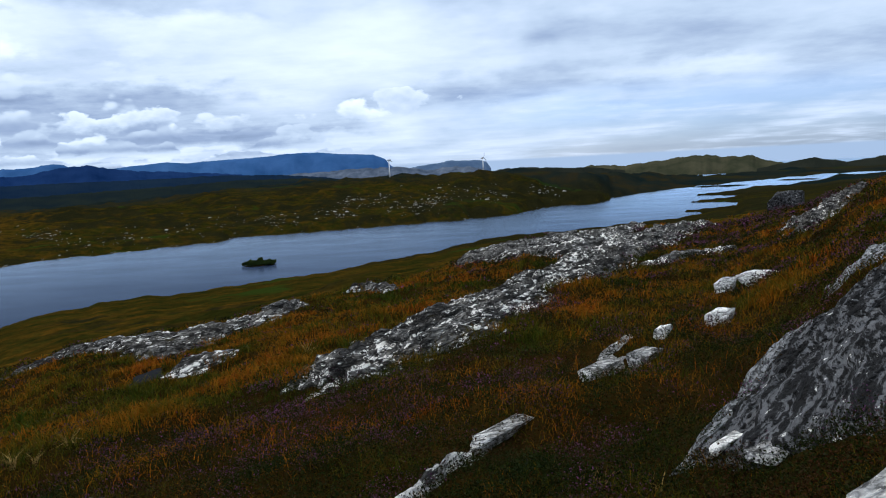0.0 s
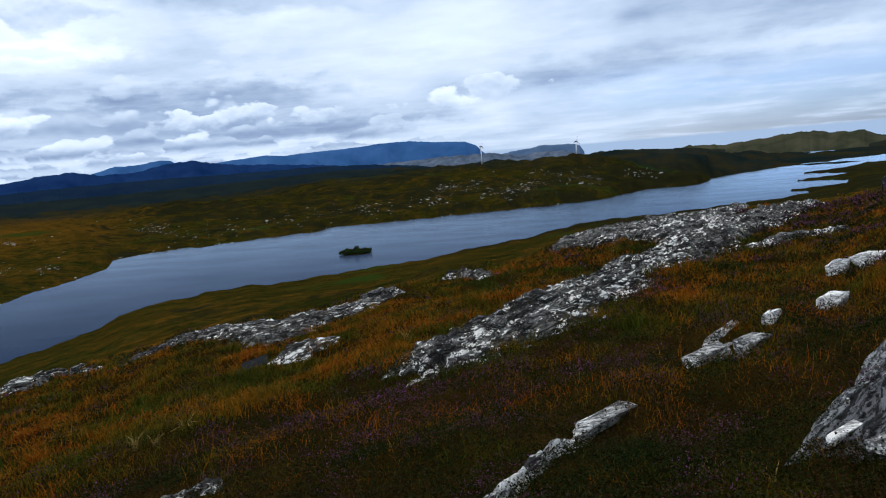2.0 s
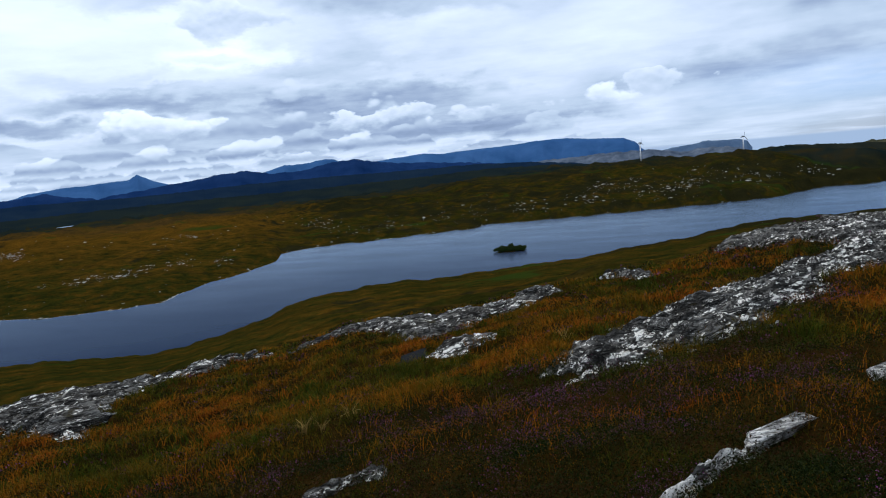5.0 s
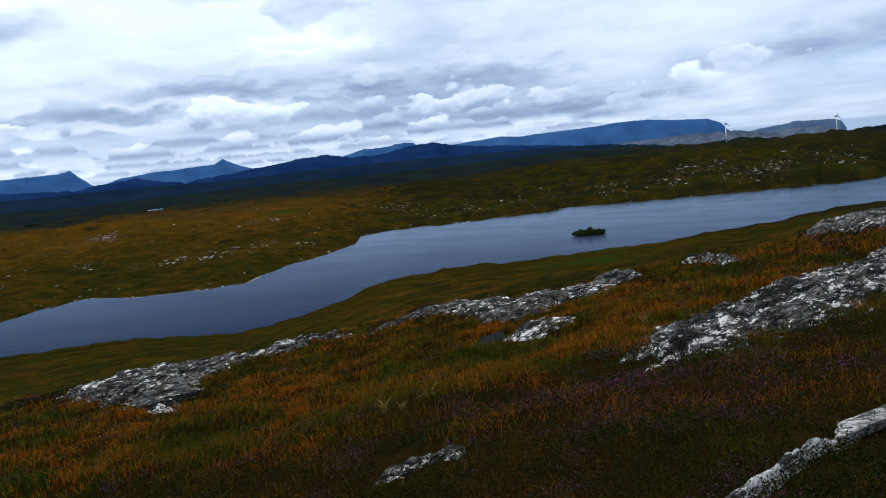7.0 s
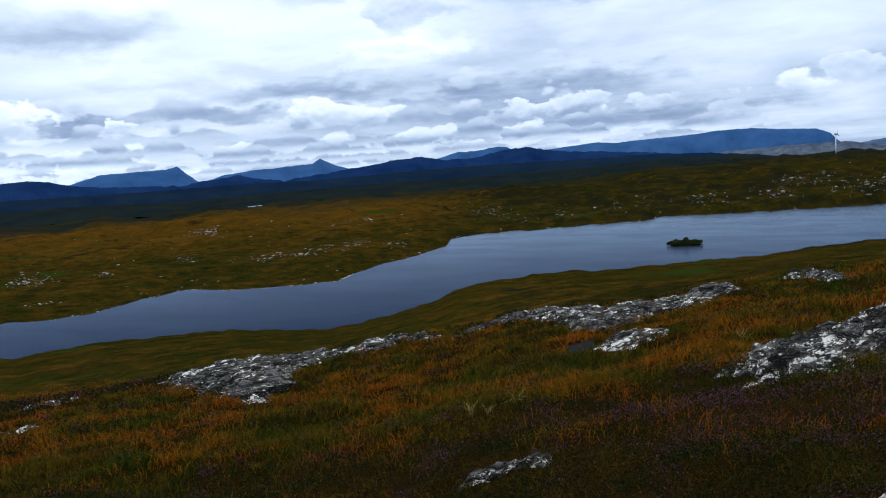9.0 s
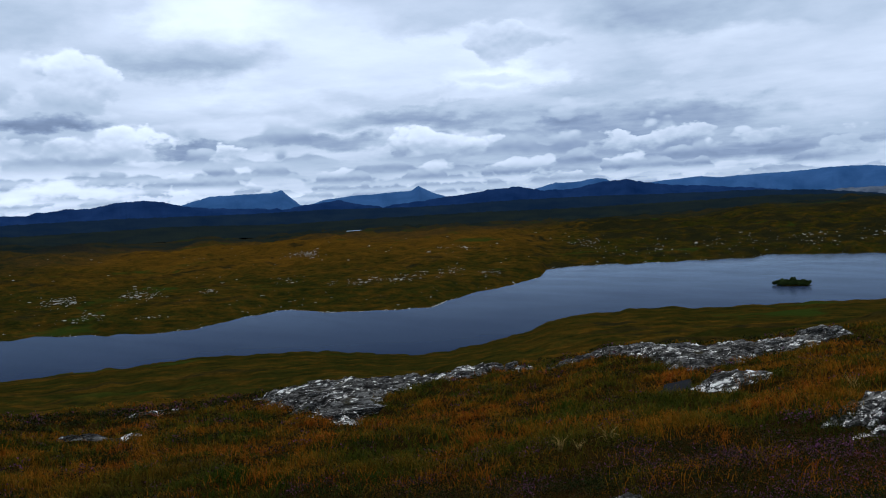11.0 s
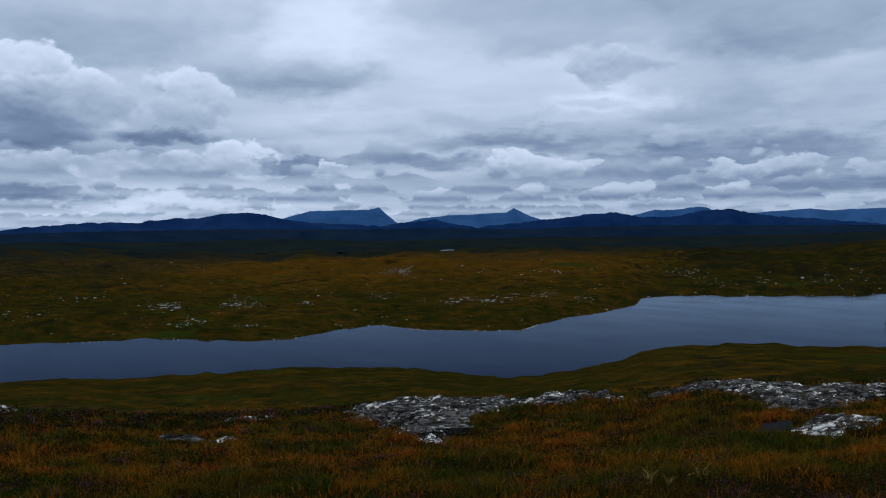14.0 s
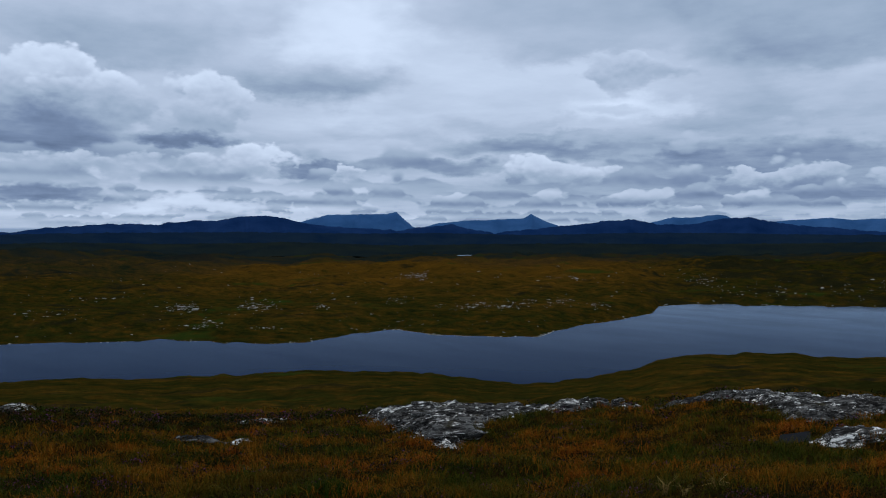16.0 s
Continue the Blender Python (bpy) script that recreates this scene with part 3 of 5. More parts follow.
def grid_faces(rows, cols, closed=False):
    i, j = np.meshgrid(np.arange(rows - 1), np.arange(cols if closed else cols - 1), indexing="ij")
    a, b = i * cols + j, i * cols + (j + 1) % cols
    return np.stack([a, b, b + cols, a + cols], -1).reshape(-1, 4)


def make_ground():
    az = np.concatenate([np.arange(-82, 36, 0.2), np.arange(36, 278, 4.0)])
    r = np.concatenate([[0.05, 0.5], np.geomspace(1.0, 4940, 430)])
    a, d = np.meshgrid(np.radians(az), r)
    x, y = d * np.sin(a), d * np.cos(a)
    z = ground_z(x, y)
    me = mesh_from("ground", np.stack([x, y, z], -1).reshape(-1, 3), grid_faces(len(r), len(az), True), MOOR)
    # plant weights: straw grass, heather, close turf; alpha paints distance shade and haze
    deg = np.degrees(a)
    # past bearing -58 less straw and more heather paint in cloud shade
    rust = 0.30 + 0.46 * smooth01((d - 640) / 500) * smooth01((-22 - deg) / 14) * smooth01((1600 - d) / 350) * (1 - 0.6 * smooth01((-58 - deg) / 8))
    heath = 0.16 + 0.34 * smooth01((deg + 34) / 10) * smooth01((d - 450) / 200) + 0.2 * smooth01((deg + 2) / 10) * smooth01((d - 60) / 60) + 0.2 * smooth01((-58 - deg) / 10) * smooth01((d - 450) / 200)
    # weight of the painted far shade; it starts nearer past bearing -50
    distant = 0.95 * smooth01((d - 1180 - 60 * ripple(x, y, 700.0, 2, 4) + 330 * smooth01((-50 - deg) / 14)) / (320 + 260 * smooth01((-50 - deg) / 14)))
    near = smooth01((60 - d) / 30)
    rust = np.where(d < 70, 0.62 - 0.12 * smooth01((deg - 5) / 20), rust)
    rust = np.where((d >= 70) & (d < 450), 0.27, rust)
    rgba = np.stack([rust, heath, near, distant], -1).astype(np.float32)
    layer = me.color_attributes.new("plants_and_shade", "FLOAT_COLOR", "POINT")
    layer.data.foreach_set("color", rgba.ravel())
    return tagged(new("ground", me), "moorland ground of rust grass, olive turf and dark heather", "ground", kind="structure")


def make_disc(name, inner, outer, z, mat, label, category, start=-180, end=180):
    a = np.radians(np.linspace(start, end, 121))
    r = np.geomspace(inner, outer, 24)
    aa, rr = np.meshgrid(a, r)
    v = np.stack([rr * np.sin(aa), rr * np.cos(aa), np.full_like(rr, z)], -1).reshape(-1, 3)
    return tagged(new(name, mesh_from(name, v, grid_faces(24, 121), mat)), label, category, kind="structure")


def make_ridge(name, outline, away, depth, mat, label, category="hill", rough=0.05, seed=0, base=-60):
    """A far ridge with a front and a back slope; its crest follows bearing and height in degrees."""
    a0, a1 = outline[0][0], outline[-1][0]
    az = np.arange(a0, a1 + 1e-6, 0.06)
    el = np.interp(az, *zip(*outline)) + rough * 0.5 * ripple(az, az * 0.3, 1.3, seed, 5, 0.6) * np.clip(np.minimum(az - a0, a1 - az), 0, 1)
    crest = EYE + away * np.tan(np.radians(el))
    rows = []
    for v in np.linspace(-1, 1, 25):
        r = away + v * depth * (1 + 0.15 * np.sin(az * 2.3 + seed))
        fall = np.abs(v) ** 1.15
        gully = 0.015 * np.abs(ripple(az * 60, r * 0.4, 120.0, seed + 1, 4, 0.6)) * math.sin(math.pi * abs(v))
        z = crest + (base - crest) * np.clip(fall + gully, 0, 1)
        a = np.radians(az)
        rows.append(np.stack([r * np.sin(a), r * np.cos(a), z], -1))
    v = np.concatenate(rows)
    return tagged(new(name, mesh_from(name, v, grid_faces(25, len(az)), mat)), label, category, kind="structure")


make_ground()
make_disc("loch_water", 200, 2300, 0.0, LOCH, "long slate-grey loch with a wind-rippled surface", "water", -100, 45)
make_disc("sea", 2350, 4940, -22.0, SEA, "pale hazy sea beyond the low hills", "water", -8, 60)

make_ridge("far_hill", [(-74.5, -0.3), (-72.6, -0.31), (-70.7, -0.03), (-67.3, 0.26), (-63.8, 0.27), (-61.6, 0.58), (-60.1, 0.54), (-58.2, 0.86), (-56.7, 0.94), (-55.5, 0.78), (-54.3, 0.47), (-52.4, 0.23), (-48, 0.0), (-45.5, -0.7)], 3900, 500, BLUE_MID, "dark heather foothills with haze blue in their colour", seed=1)
make_ridge("far_moor", [(-80, -0.5), (-74, -0.45), (-66, -0.3), (-58, -0.22), (-50, -0.28), (-44, -0.2), (-38, -0.3), (-32, -0.12), (-26, -0.05), (-20, -0.12), (-15, -0.1), (-11, -0.3), (-8, -0.6), (-5, -1.2)], 3150, 420, BLUE_DARK, "dark blue-green moor with haze and cloud shade in its colour", "moor", 0.035, 13, -10)
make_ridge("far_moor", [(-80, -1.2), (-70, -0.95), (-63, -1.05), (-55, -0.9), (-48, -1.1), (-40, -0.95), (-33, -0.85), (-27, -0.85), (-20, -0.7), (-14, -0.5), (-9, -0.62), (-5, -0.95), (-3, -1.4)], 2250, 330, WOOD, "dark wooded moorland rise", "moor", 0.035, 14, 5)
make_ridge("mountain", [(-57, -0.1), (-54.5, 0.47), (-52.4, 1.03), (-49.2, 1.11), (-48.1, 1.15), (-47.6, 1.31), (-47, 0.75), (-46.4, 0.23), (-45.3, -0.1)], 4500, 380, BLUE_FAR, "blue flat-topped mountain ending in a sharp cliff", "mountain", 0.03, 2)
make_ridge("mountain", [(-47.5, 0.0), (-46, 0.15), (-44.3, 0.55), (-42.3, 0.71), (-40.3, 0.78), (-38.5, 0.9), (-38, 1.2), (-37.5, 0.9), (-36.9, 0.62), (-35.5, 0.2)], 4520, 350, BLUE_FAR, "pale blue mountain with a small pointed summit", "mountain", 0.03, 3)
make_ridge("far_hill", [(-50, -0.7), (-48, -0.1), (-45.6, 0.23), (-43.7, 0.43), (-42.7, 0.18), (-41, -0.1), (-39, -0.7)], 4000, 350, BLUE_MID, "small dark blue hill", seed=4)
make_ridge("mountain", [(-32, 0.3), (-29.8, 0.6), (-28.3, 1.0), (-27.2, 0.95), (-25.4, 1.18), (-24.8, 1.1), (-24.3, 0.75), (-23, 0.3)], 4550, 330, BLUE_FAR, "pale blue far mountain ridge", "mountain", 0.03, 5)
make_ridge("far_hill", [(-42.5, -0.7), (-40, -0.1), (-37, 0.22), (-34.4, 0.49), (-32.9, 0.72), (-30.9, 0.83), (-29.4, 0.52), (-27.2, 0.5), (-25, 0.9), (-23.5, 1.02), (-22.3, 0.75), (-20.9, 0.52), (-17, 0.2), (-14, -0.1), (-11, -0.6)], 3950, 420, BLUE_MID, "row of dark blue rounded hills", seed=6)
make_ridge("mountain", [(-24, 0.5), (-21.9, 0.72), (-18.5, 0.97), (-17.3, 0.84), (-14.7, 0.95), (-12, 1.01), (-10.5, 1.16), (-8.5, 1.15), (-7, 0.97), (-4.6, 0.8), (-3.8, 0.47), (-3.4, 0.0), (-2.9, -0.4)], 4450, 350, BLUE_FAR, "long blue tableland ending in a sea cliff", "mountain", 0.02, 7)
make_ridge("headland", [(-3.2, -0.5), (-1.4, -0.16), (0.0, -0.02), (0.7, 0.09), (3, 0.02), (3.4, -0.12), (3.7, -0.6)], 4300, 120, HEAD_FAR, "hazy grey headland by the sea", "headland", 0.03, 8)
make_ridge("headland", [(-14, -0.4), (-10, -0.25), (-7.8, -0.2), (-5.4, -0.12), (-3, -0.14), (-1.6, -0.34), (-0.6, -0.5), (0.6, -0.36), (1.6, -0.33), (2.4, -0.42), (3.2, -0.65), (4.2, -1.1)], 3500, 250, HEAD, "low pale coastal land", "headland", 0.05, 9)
make_ridge("coast_hill", [(2.2, -1.2), (3.7, -0.76), (4.9, -0.66), (6.5, -0.66), (8.9, -0.84), (10.8, -0.9), (13, -1.2)], 2400, 200, DARK_HILL, "low dark green hill", seed=10)
make_ridge("coast_hill", [(8, -1.1), (10.8, -0.76), (12.8, -0.88), (14.7, -0.72), (16.5, -0.51), (18.4, -0.41), (19.4, -0.6), (21.2, -0.62), (22.2, -0.99), (24.3, -1.38), (26, -1.6)], 2700, 300, GREEN_HILL, "knobbly green and brown coastal hill", rough=0.06, seed=11)
make_ridge("coast_hill", [(21.5, -1.5), (23.3, -1.15), (25, -0.94), (26.2, -1.18), (26.9, -1.3), (27.8, -1.15), (29, -0.98), (33, -0.8), (40, -1.2)], 2450, 200, DARK_HILL, "dark peat-brown hill at the head of the loch", seed=12)

# ---- rock ----
STRIKE = radians(25)  # bearing of the rock layers
NO_GRASS = []  # outlines kept free of turf


def inside(px, py, outline):
    """Distance from the edge of a closed outline, positive inside."""
    d2 = np.full(px.shape, 1e9)
    odd = np.zeros(px.shape, bool)
    pts = list(outline)
    for (x0, y0), (x1, y1) in zip(pts, pts[1:] + pts[:1]):
        ex, ey = x1 - x0, y1 - y0
        s = np.clip(((px - x0) * ex + (py - y0) * ey) / (ex * ex + ey * ey + 1e-9), 0, 1)
        d2 = np.minimum(d2, (px - x0 - s * ex) ** 2 + (py - y0 - s * ey) ** 2)
        if y0 != y1:
            odd ^= ((y0 > py) != (y1 > py)) & (px < x0 + (py - y0) * ex / (y1 - y0))
    return np.where(odd, 1, -1) * np.sqrt(d2)


def terrace(v, steps, sharp=4.0):
    t = v * steps
    w = np.floor(t)
    u = t - w
    return (w + u ** sharp / (u ** sharp + (1 - u) ** sharp)) / steps


def make_outcrop(outline, height, cell, mat, label, shoulder=0.5, seed=0, ledge=0.5, rise=(0.0, 0.0, 0.0), strike=STRIKE, layer=1.25, fray=1.0, name="rock_outcrop", grooves=(), inset=-0.3):
    """Bare rock breaking through the turf inside an outline. rise: lift in metres, and the bearing and length over which it grows."""
    xs, ys = np.array(outline).T
    gx, gy = np.meshgrid(np.arange(xs.min() - 0.5, xs.max() + 0.5, cell), np.arange(ys.min() - 0.5, ys.max() + 0.5, cell))
    d = inside(gx, gy, outline) - inset * shoulder * (shoulder > 0.5)
    d = d + fray * shoulder * (0.35 * np.tanh(0.7 * ripple(gx, gy, 1.9, seed, 4, 0.6)) + 0.2 * np.tanh(ripple(gx, gy, 0.7, seed + 3, 3, 0.6)))
    along_x = gx * math.sin(strike) + gy * math.cos(strike)
    across = gx * math.cos(strike) - gy * math.sin(strike)
    layers = np.tanh(0.6 * ripple(across * 1.0, along_x * 0.22, layer, seed + 1, 5, 0.62))
    blocks = np.tanh(0.6 * ripple(across, along_x * 0.45, 0.42, seed + 2, 4, 0.6))
    dome = np.clip(d / shoulder, -1, 1)
    dome = np.where(dome > 0, 1 - (1 - dome) ** 2.2, dome * 1.2)
    lift = rise[0] * smooth01((gx * math.sin(radians(rise[1])) + gy * math.cos(radians(rise[1])) - rise[2]) / 2.5) if rise[0] else 0.0
    body = height * dome * 0.8 + (lift + height * 0.2) * np.clip(dome, 0, 1) + np.clip(dome, 0, 1) * ledge * (0.16 * terrace(layers, 2.5) * min(1.0, height / 0.3) + 0.075 * terrace(blocks, 2.5, 4.0))
    for at, deep, wide in grooves:
        wander = 0.05 * ripple(along_x, across * 0.3, 1.8, seed + 5, 3)
        body = body - deep * np.exp(-((across - at + wander) / wide) ** 2) * np.clip(dome, 0, 1)
    z = ground_z(gx, gy) + body - 0.02
    keep = d > -0.8 * shoulder
    rows, cols = gx.shape
    faces = grid_faces(rows, cols)
    faces = faces[keep.ravel()[faces].all(1)]
    used, remapped = np.unique(faces, return_inverse=True)
    verts = np.stack([gx, gy, z], -1).reshape(-1, 3)[used]
    ob = new(name, mesh_from(name, verts, remapped.reshape(-1, 4), mat))
    NO_GRASS.append(outline)
    return tagged(ob, label, "rock outcrop", "rock outcrops on the hillside")


def block_mesh(seed):
    """One split slab of layered rock."""
    rng = np.random.RandomState(seed)
    bm = bmesh.new()
    bmesh.ops.create_cube(bm, size=1.0)
    for v in bm.verts:
        v.co += Vector(rng.uniform(-0.16, 0.16, 3))
    bmesh.ops.bevel(bm, geom=bm.edges[:], offset=0.09, segments=1, affect="EDGES")
    me = bpy.data.meshes.new("rock_block")
    bm.to_mesh(me)
    bm.free()
    me.materials.append(GNEISS)
    return me


BLOCKS = [block_mesh(70 + k) for k in range(6)]


def break_up(outcrop, outline, count, seed):
    """Loose split blocks lying in the surface of an outcrop, along its layers."""
    rng = np.random.RandomState(seed)
    xs, ys = np.array(outline).T
    tree = outcrop.data
    co = np.empty(len(tree.vertices) * 3, np.float32)
    tree.vertices.foreach_get("co", co)
    co = co.reshape(-1, 3)
    made = 0
    while made < count:
        x, y = rng.uniform(xs.min(), xs.max()), rng.uniform(ys.min(), ys.max())
        if inside(np.array([x]), np.array([y]), outline)[0] < 0.3:
            continue
        near = np.argmin((co[:, 0] - x) ** 2 + (co[:, 1] - y) ** 2)
        grow = rng.uniform(0.6, 1.3) * (0.7 + 0.012 * math.hypot(x, y))
        ob = new("rock_block", BLOCKS[rng.randint(6)])
        ob.parent = outcrop
        ob.matrix_world = Matrix.Translation((x, y, float(co[near, 2]) + 0.01)) @ Matrix.Rotation(-STRIKE + rng.normal(0, 0.25), 4, "Z") @ Matrix.Rotation(rng.normal(0.12, 0.1), 4, "Y") @ Matrix.Diagonal((0.26 * grow, 0.75 * grow, 0.15 * grow, 1))
        made += 1


OUTLINE = [(-2.18, 11.16), (-1.36, 10.67), (-0.89, 11.8), (-0.2, 11.98), (0.51, 12.35), (0.97, 13.73), (2.01, 17.46), (3.09, 19.5), (5.46, 24.5), (9.06, 33.18), (10.85, 36.82), (17.8, 52.8), (15.5, 51.3), (11.5, 45.8), (7.2, 35.2), (3.71, 25.0), (2.03, 20.5), (0.9, 18.4), (0.0, 16.2), (-0.95, 14.6), (-1.75, 12.6)]
break_up(make_outcrop(OUTLINE,
             0.26, 0.06, GNEISS, "long grey and white bedrock rib running down the grassy hillside", 0.9, 1, 0.9), OUTLINE, 26, 300)
OUTLINE = [(0.25, 36.9), (1.6, 35.0), (2.62, 32.2), (3.74, 28.6), (4.95, 28.4), (7.36, 35.7), (11.4, 46.6), (14.8, 58.5), (11.6, 55.0), (7.2, 46.9), (4.4, 43.0), (2.2, 41.2), (0.6, 39.5)]
break_up(make_outcrop(OUTLINE, 0.30, 0.11, GNEISS, "weathered grey bedrock shelf on the brow above the loch", 0.7, 2, 0.8, inset=0.15), OUTLINE, 16, 301)
OUTLINE = [(-13.8, 24.8), (-11.4, 22.9), (-10.3, 22.4), (-8.8, 21.0), (-7.24, 18.6), (-6.47, 18.4), (-6.3, 19.9), (-6.1, 21.9), (-5.9, 24.0), (-4.7, 25.3), (-4.3, 26.4), (-5.2, 27.0), (-6.8, 27.4), (-7.6, 26.9), (-9.3, 26.2), (-11.4, 25.9), (-13.2, 25.6)]
break_up(make_outcrop(OUTLINE, 0.19, 0.07, GNEISS, "broad grey bedrock hump with pale lichen on the brow", 0.8, 3, 0.9, inset=0.2), OUTLINE, 18, 302)
make_outcrop([(-5.6, 15.3), (-5.3, 14.95), (-4.75, 15.6), (-4.3, 16.4), (-4.4, 16.8), (-5.3, 17.2), (-5.75, 16.7)], 0.16, 0.05, GNEISS, "small grey rock shelf beside a peaty pool", 0.35, 4)
make_outcrop([(-3.7, 28.2), (-2.7, 27.5), (-2.0, 26.3), (-1.6, 27.0), (-1.9, 27.8), (-3.0, 28.5)], 0.22, 0.07, GNEISS, "low grey rock showing through the turf", 0.4, 5)
OUTLINE = [(-21.3, 17.6), (-17.1, 15.0), (-13.4, 12.7), (-12.6, 13.0), (-13.1, 14.6), (-15.0, 16.9), (-16.1, 19.1), (-16.1, 20.8), (-15.3, 22.8), (-14.0, 23.5), (-14.2, 24.2), (-16.2, 23.4), (-17.5, 21.9), (-19.4, 21.0), (-20.6, 19.6)]
break_up(make_outcrop(OUTLINE, 0.24, 0.07, GNEISS, "large pale grey bedrock slab sloping into orange grass", 0.85, 6, 0.9, inset=0.2), OUTLINE, 18, 303)
make_outcrop([(-18.6, 9.1), (-17.5, 9.5), (-16.6, 10.2), (-16.8, 10.45), (-17.5, 9.95), (-18.5, 9.5)], 0.10, 0.05, GNEISS, "thin pale rock edge in dark heather", 0.2, 7)
make_outcrop([(-24.7, 6.4), (-25.0, 7.9), (-25.8, 9.2), (-26.3, 9.1), (-26.2, 8.1), (-25.6, 6.4)], 0.14, 0.06, GNEISS, "thin pale rock edge on the brow", 0.25, 8)
make_outcrop([(-22.2, 13.2), (-22.0, 14.0), (-22.6, 15.5), (-23.1, 15.4), (-22.6, 13.8)], 0.12, 0.06, GNEISS, "thin pale rock edge on the brow", 0.25, 9)
make_outcrop([(-13.0, 22.2), (-12.3, 22.9), (-11.4, 23.1), (-11.8, 23.8), (-12.8, 23.4)], 0.14, 0.07, GNEISS, "thin grey rock edge on the brow", 0.25, 10)
make_outcrop([(-0.62, 4.8), (-0.42, 5.15), (-0.16, 5.65), (0.02, 6.1), (0.2, 6.5), (0.34, 6.45), (0.2, 6.15), (0.05, 5.85), (-0.09, 5.55), (-0.24, 5.25), (-0.44, 4.8)], 0.13, 0.013, GNEISS_WHITE, "thin pale tail of rock in heather", 0.08, 11, 0.4, fray=0.5)
make_outcrop([(1.15, 7.85), (1.32, 8.05), (1.64, 8.48), (1.95, 8.5), (2.3, 8.72), (2.44, 9.0), (2.26, 9.35), (1.92, 9.22), (1.55, 8.76), (1.25, 8.25)], 0.05, 0.016, GNEISS_WHITE, "pale cleft rock ridge in dark heather", 0.16, 16, 0.7, fray=1.0, grooves=((-2.25, 0.10, 0.04), (-1.95, 0.07, 0.03)))
make_outcrop([(1.6, 9.2), (1.8, 9.3), (2.1, 9.55), (2.35, 9.95), (2.28, 10.05), (2.0, 9.72), (1.7, 9.42)], 0.045, 0.02, GNEISS_WHITE, "thin pale rock edge in dark heather", 0.07, 18)
make_outcrop([(4.55, 9.2), (4.95, 9.0), (5.6, 9.3), (6.4, 9.9), (6.3, 10.6), (5.4, 10.5), (4.85, 10.2)], 0.07, 0.03, GNEISS_GREY, "smooth grey gneiss hump bedded in heather", 0.25, 19, 0.5)
make_outcrop([(-3.75, 6.2), (-3.4, 6.3), (-3.05, 6.6), (-2.95, 6.85), (-3.15, 6.95), (-3.45, 6.65), (-3.8, 6.4)], 0.13, 0.025, GNEISS, "small pale rock crest in purple heather", 0.2, 12)
slab = make_outcrop([(1.40, 5.02), (1.63, 5.2), (1.9, 4.8), (2.15, 4.6), (2.25, 3.95), (2.6, 3.6), (4.2, 3.4), (6.2, 5.5), (6.6, 8.6), (5.4, 8.8), (4.5, 8.55), (4.0, 8.35), (3.6, 8.05), (3.2, 7.7), (2.7, 7.15), (2.08, 6.25)], 0.10, 0.02, GNEISS_DARK, "big dark smooth gneiss slab streaked black with pale lichen",
             0.2, 13, 0.28, (0.0, 0.0, 0.0), radians(37), 0.5, 0.3, grooves=((-1.74, 0.05, 0.025), (-1.5, 0.03, 0.04), (-1.12, 0.04, 0.03), (-0.8, 0.03, 0.04), (-0.35, 0.04, 0.04), (0.15, 0.03, 0.04)))
ledge = make_outcrop([(1.38, 5.0), (1.56, 5.1), (2.22, 6.1), (2.86, 7.0), (3.38, 7.58), (3.9, 8.1), (3.6, 8.1), (3.2, 7.74), (2.68, 7.18), (2.06, 6.28)], 0.10, 0.016, GNEISS_GREY, "smooth grey ledge along the edge of the slab", 0.09, 17, 0.15, strike=radians(37), fray=0.3, name="ledge")
ledge.parent = slab
del ledge["category"], ledge["group"]
OUTLINE = [(12.1, 28.2), (11.0, 24.5), (10.0, 21.6), (10.8, 22.0), (11.9, 23.5), (13.6, 25.5), (14.8, 27.8), (14.6, 29.6), (13.6, 29.8)]
break_up(make_outcrop(OUTLINE, 0.16, 0.06, GNEISS, "grey rock shelf under the grassy crest", 0.5, 14, 1.0, fray=2.6), OUTLINE, 14, 304)
make_outcrop([(5.9, 24.3), (6.6, 23.8), (8.2, 25.0), (9.8, 26.4), (9.9, 27.1), (8.6, 26.4), (6.8, 25.0)], 0.16, 0.06, GNEISS, "string of low stones in heather", 0.3, 15)
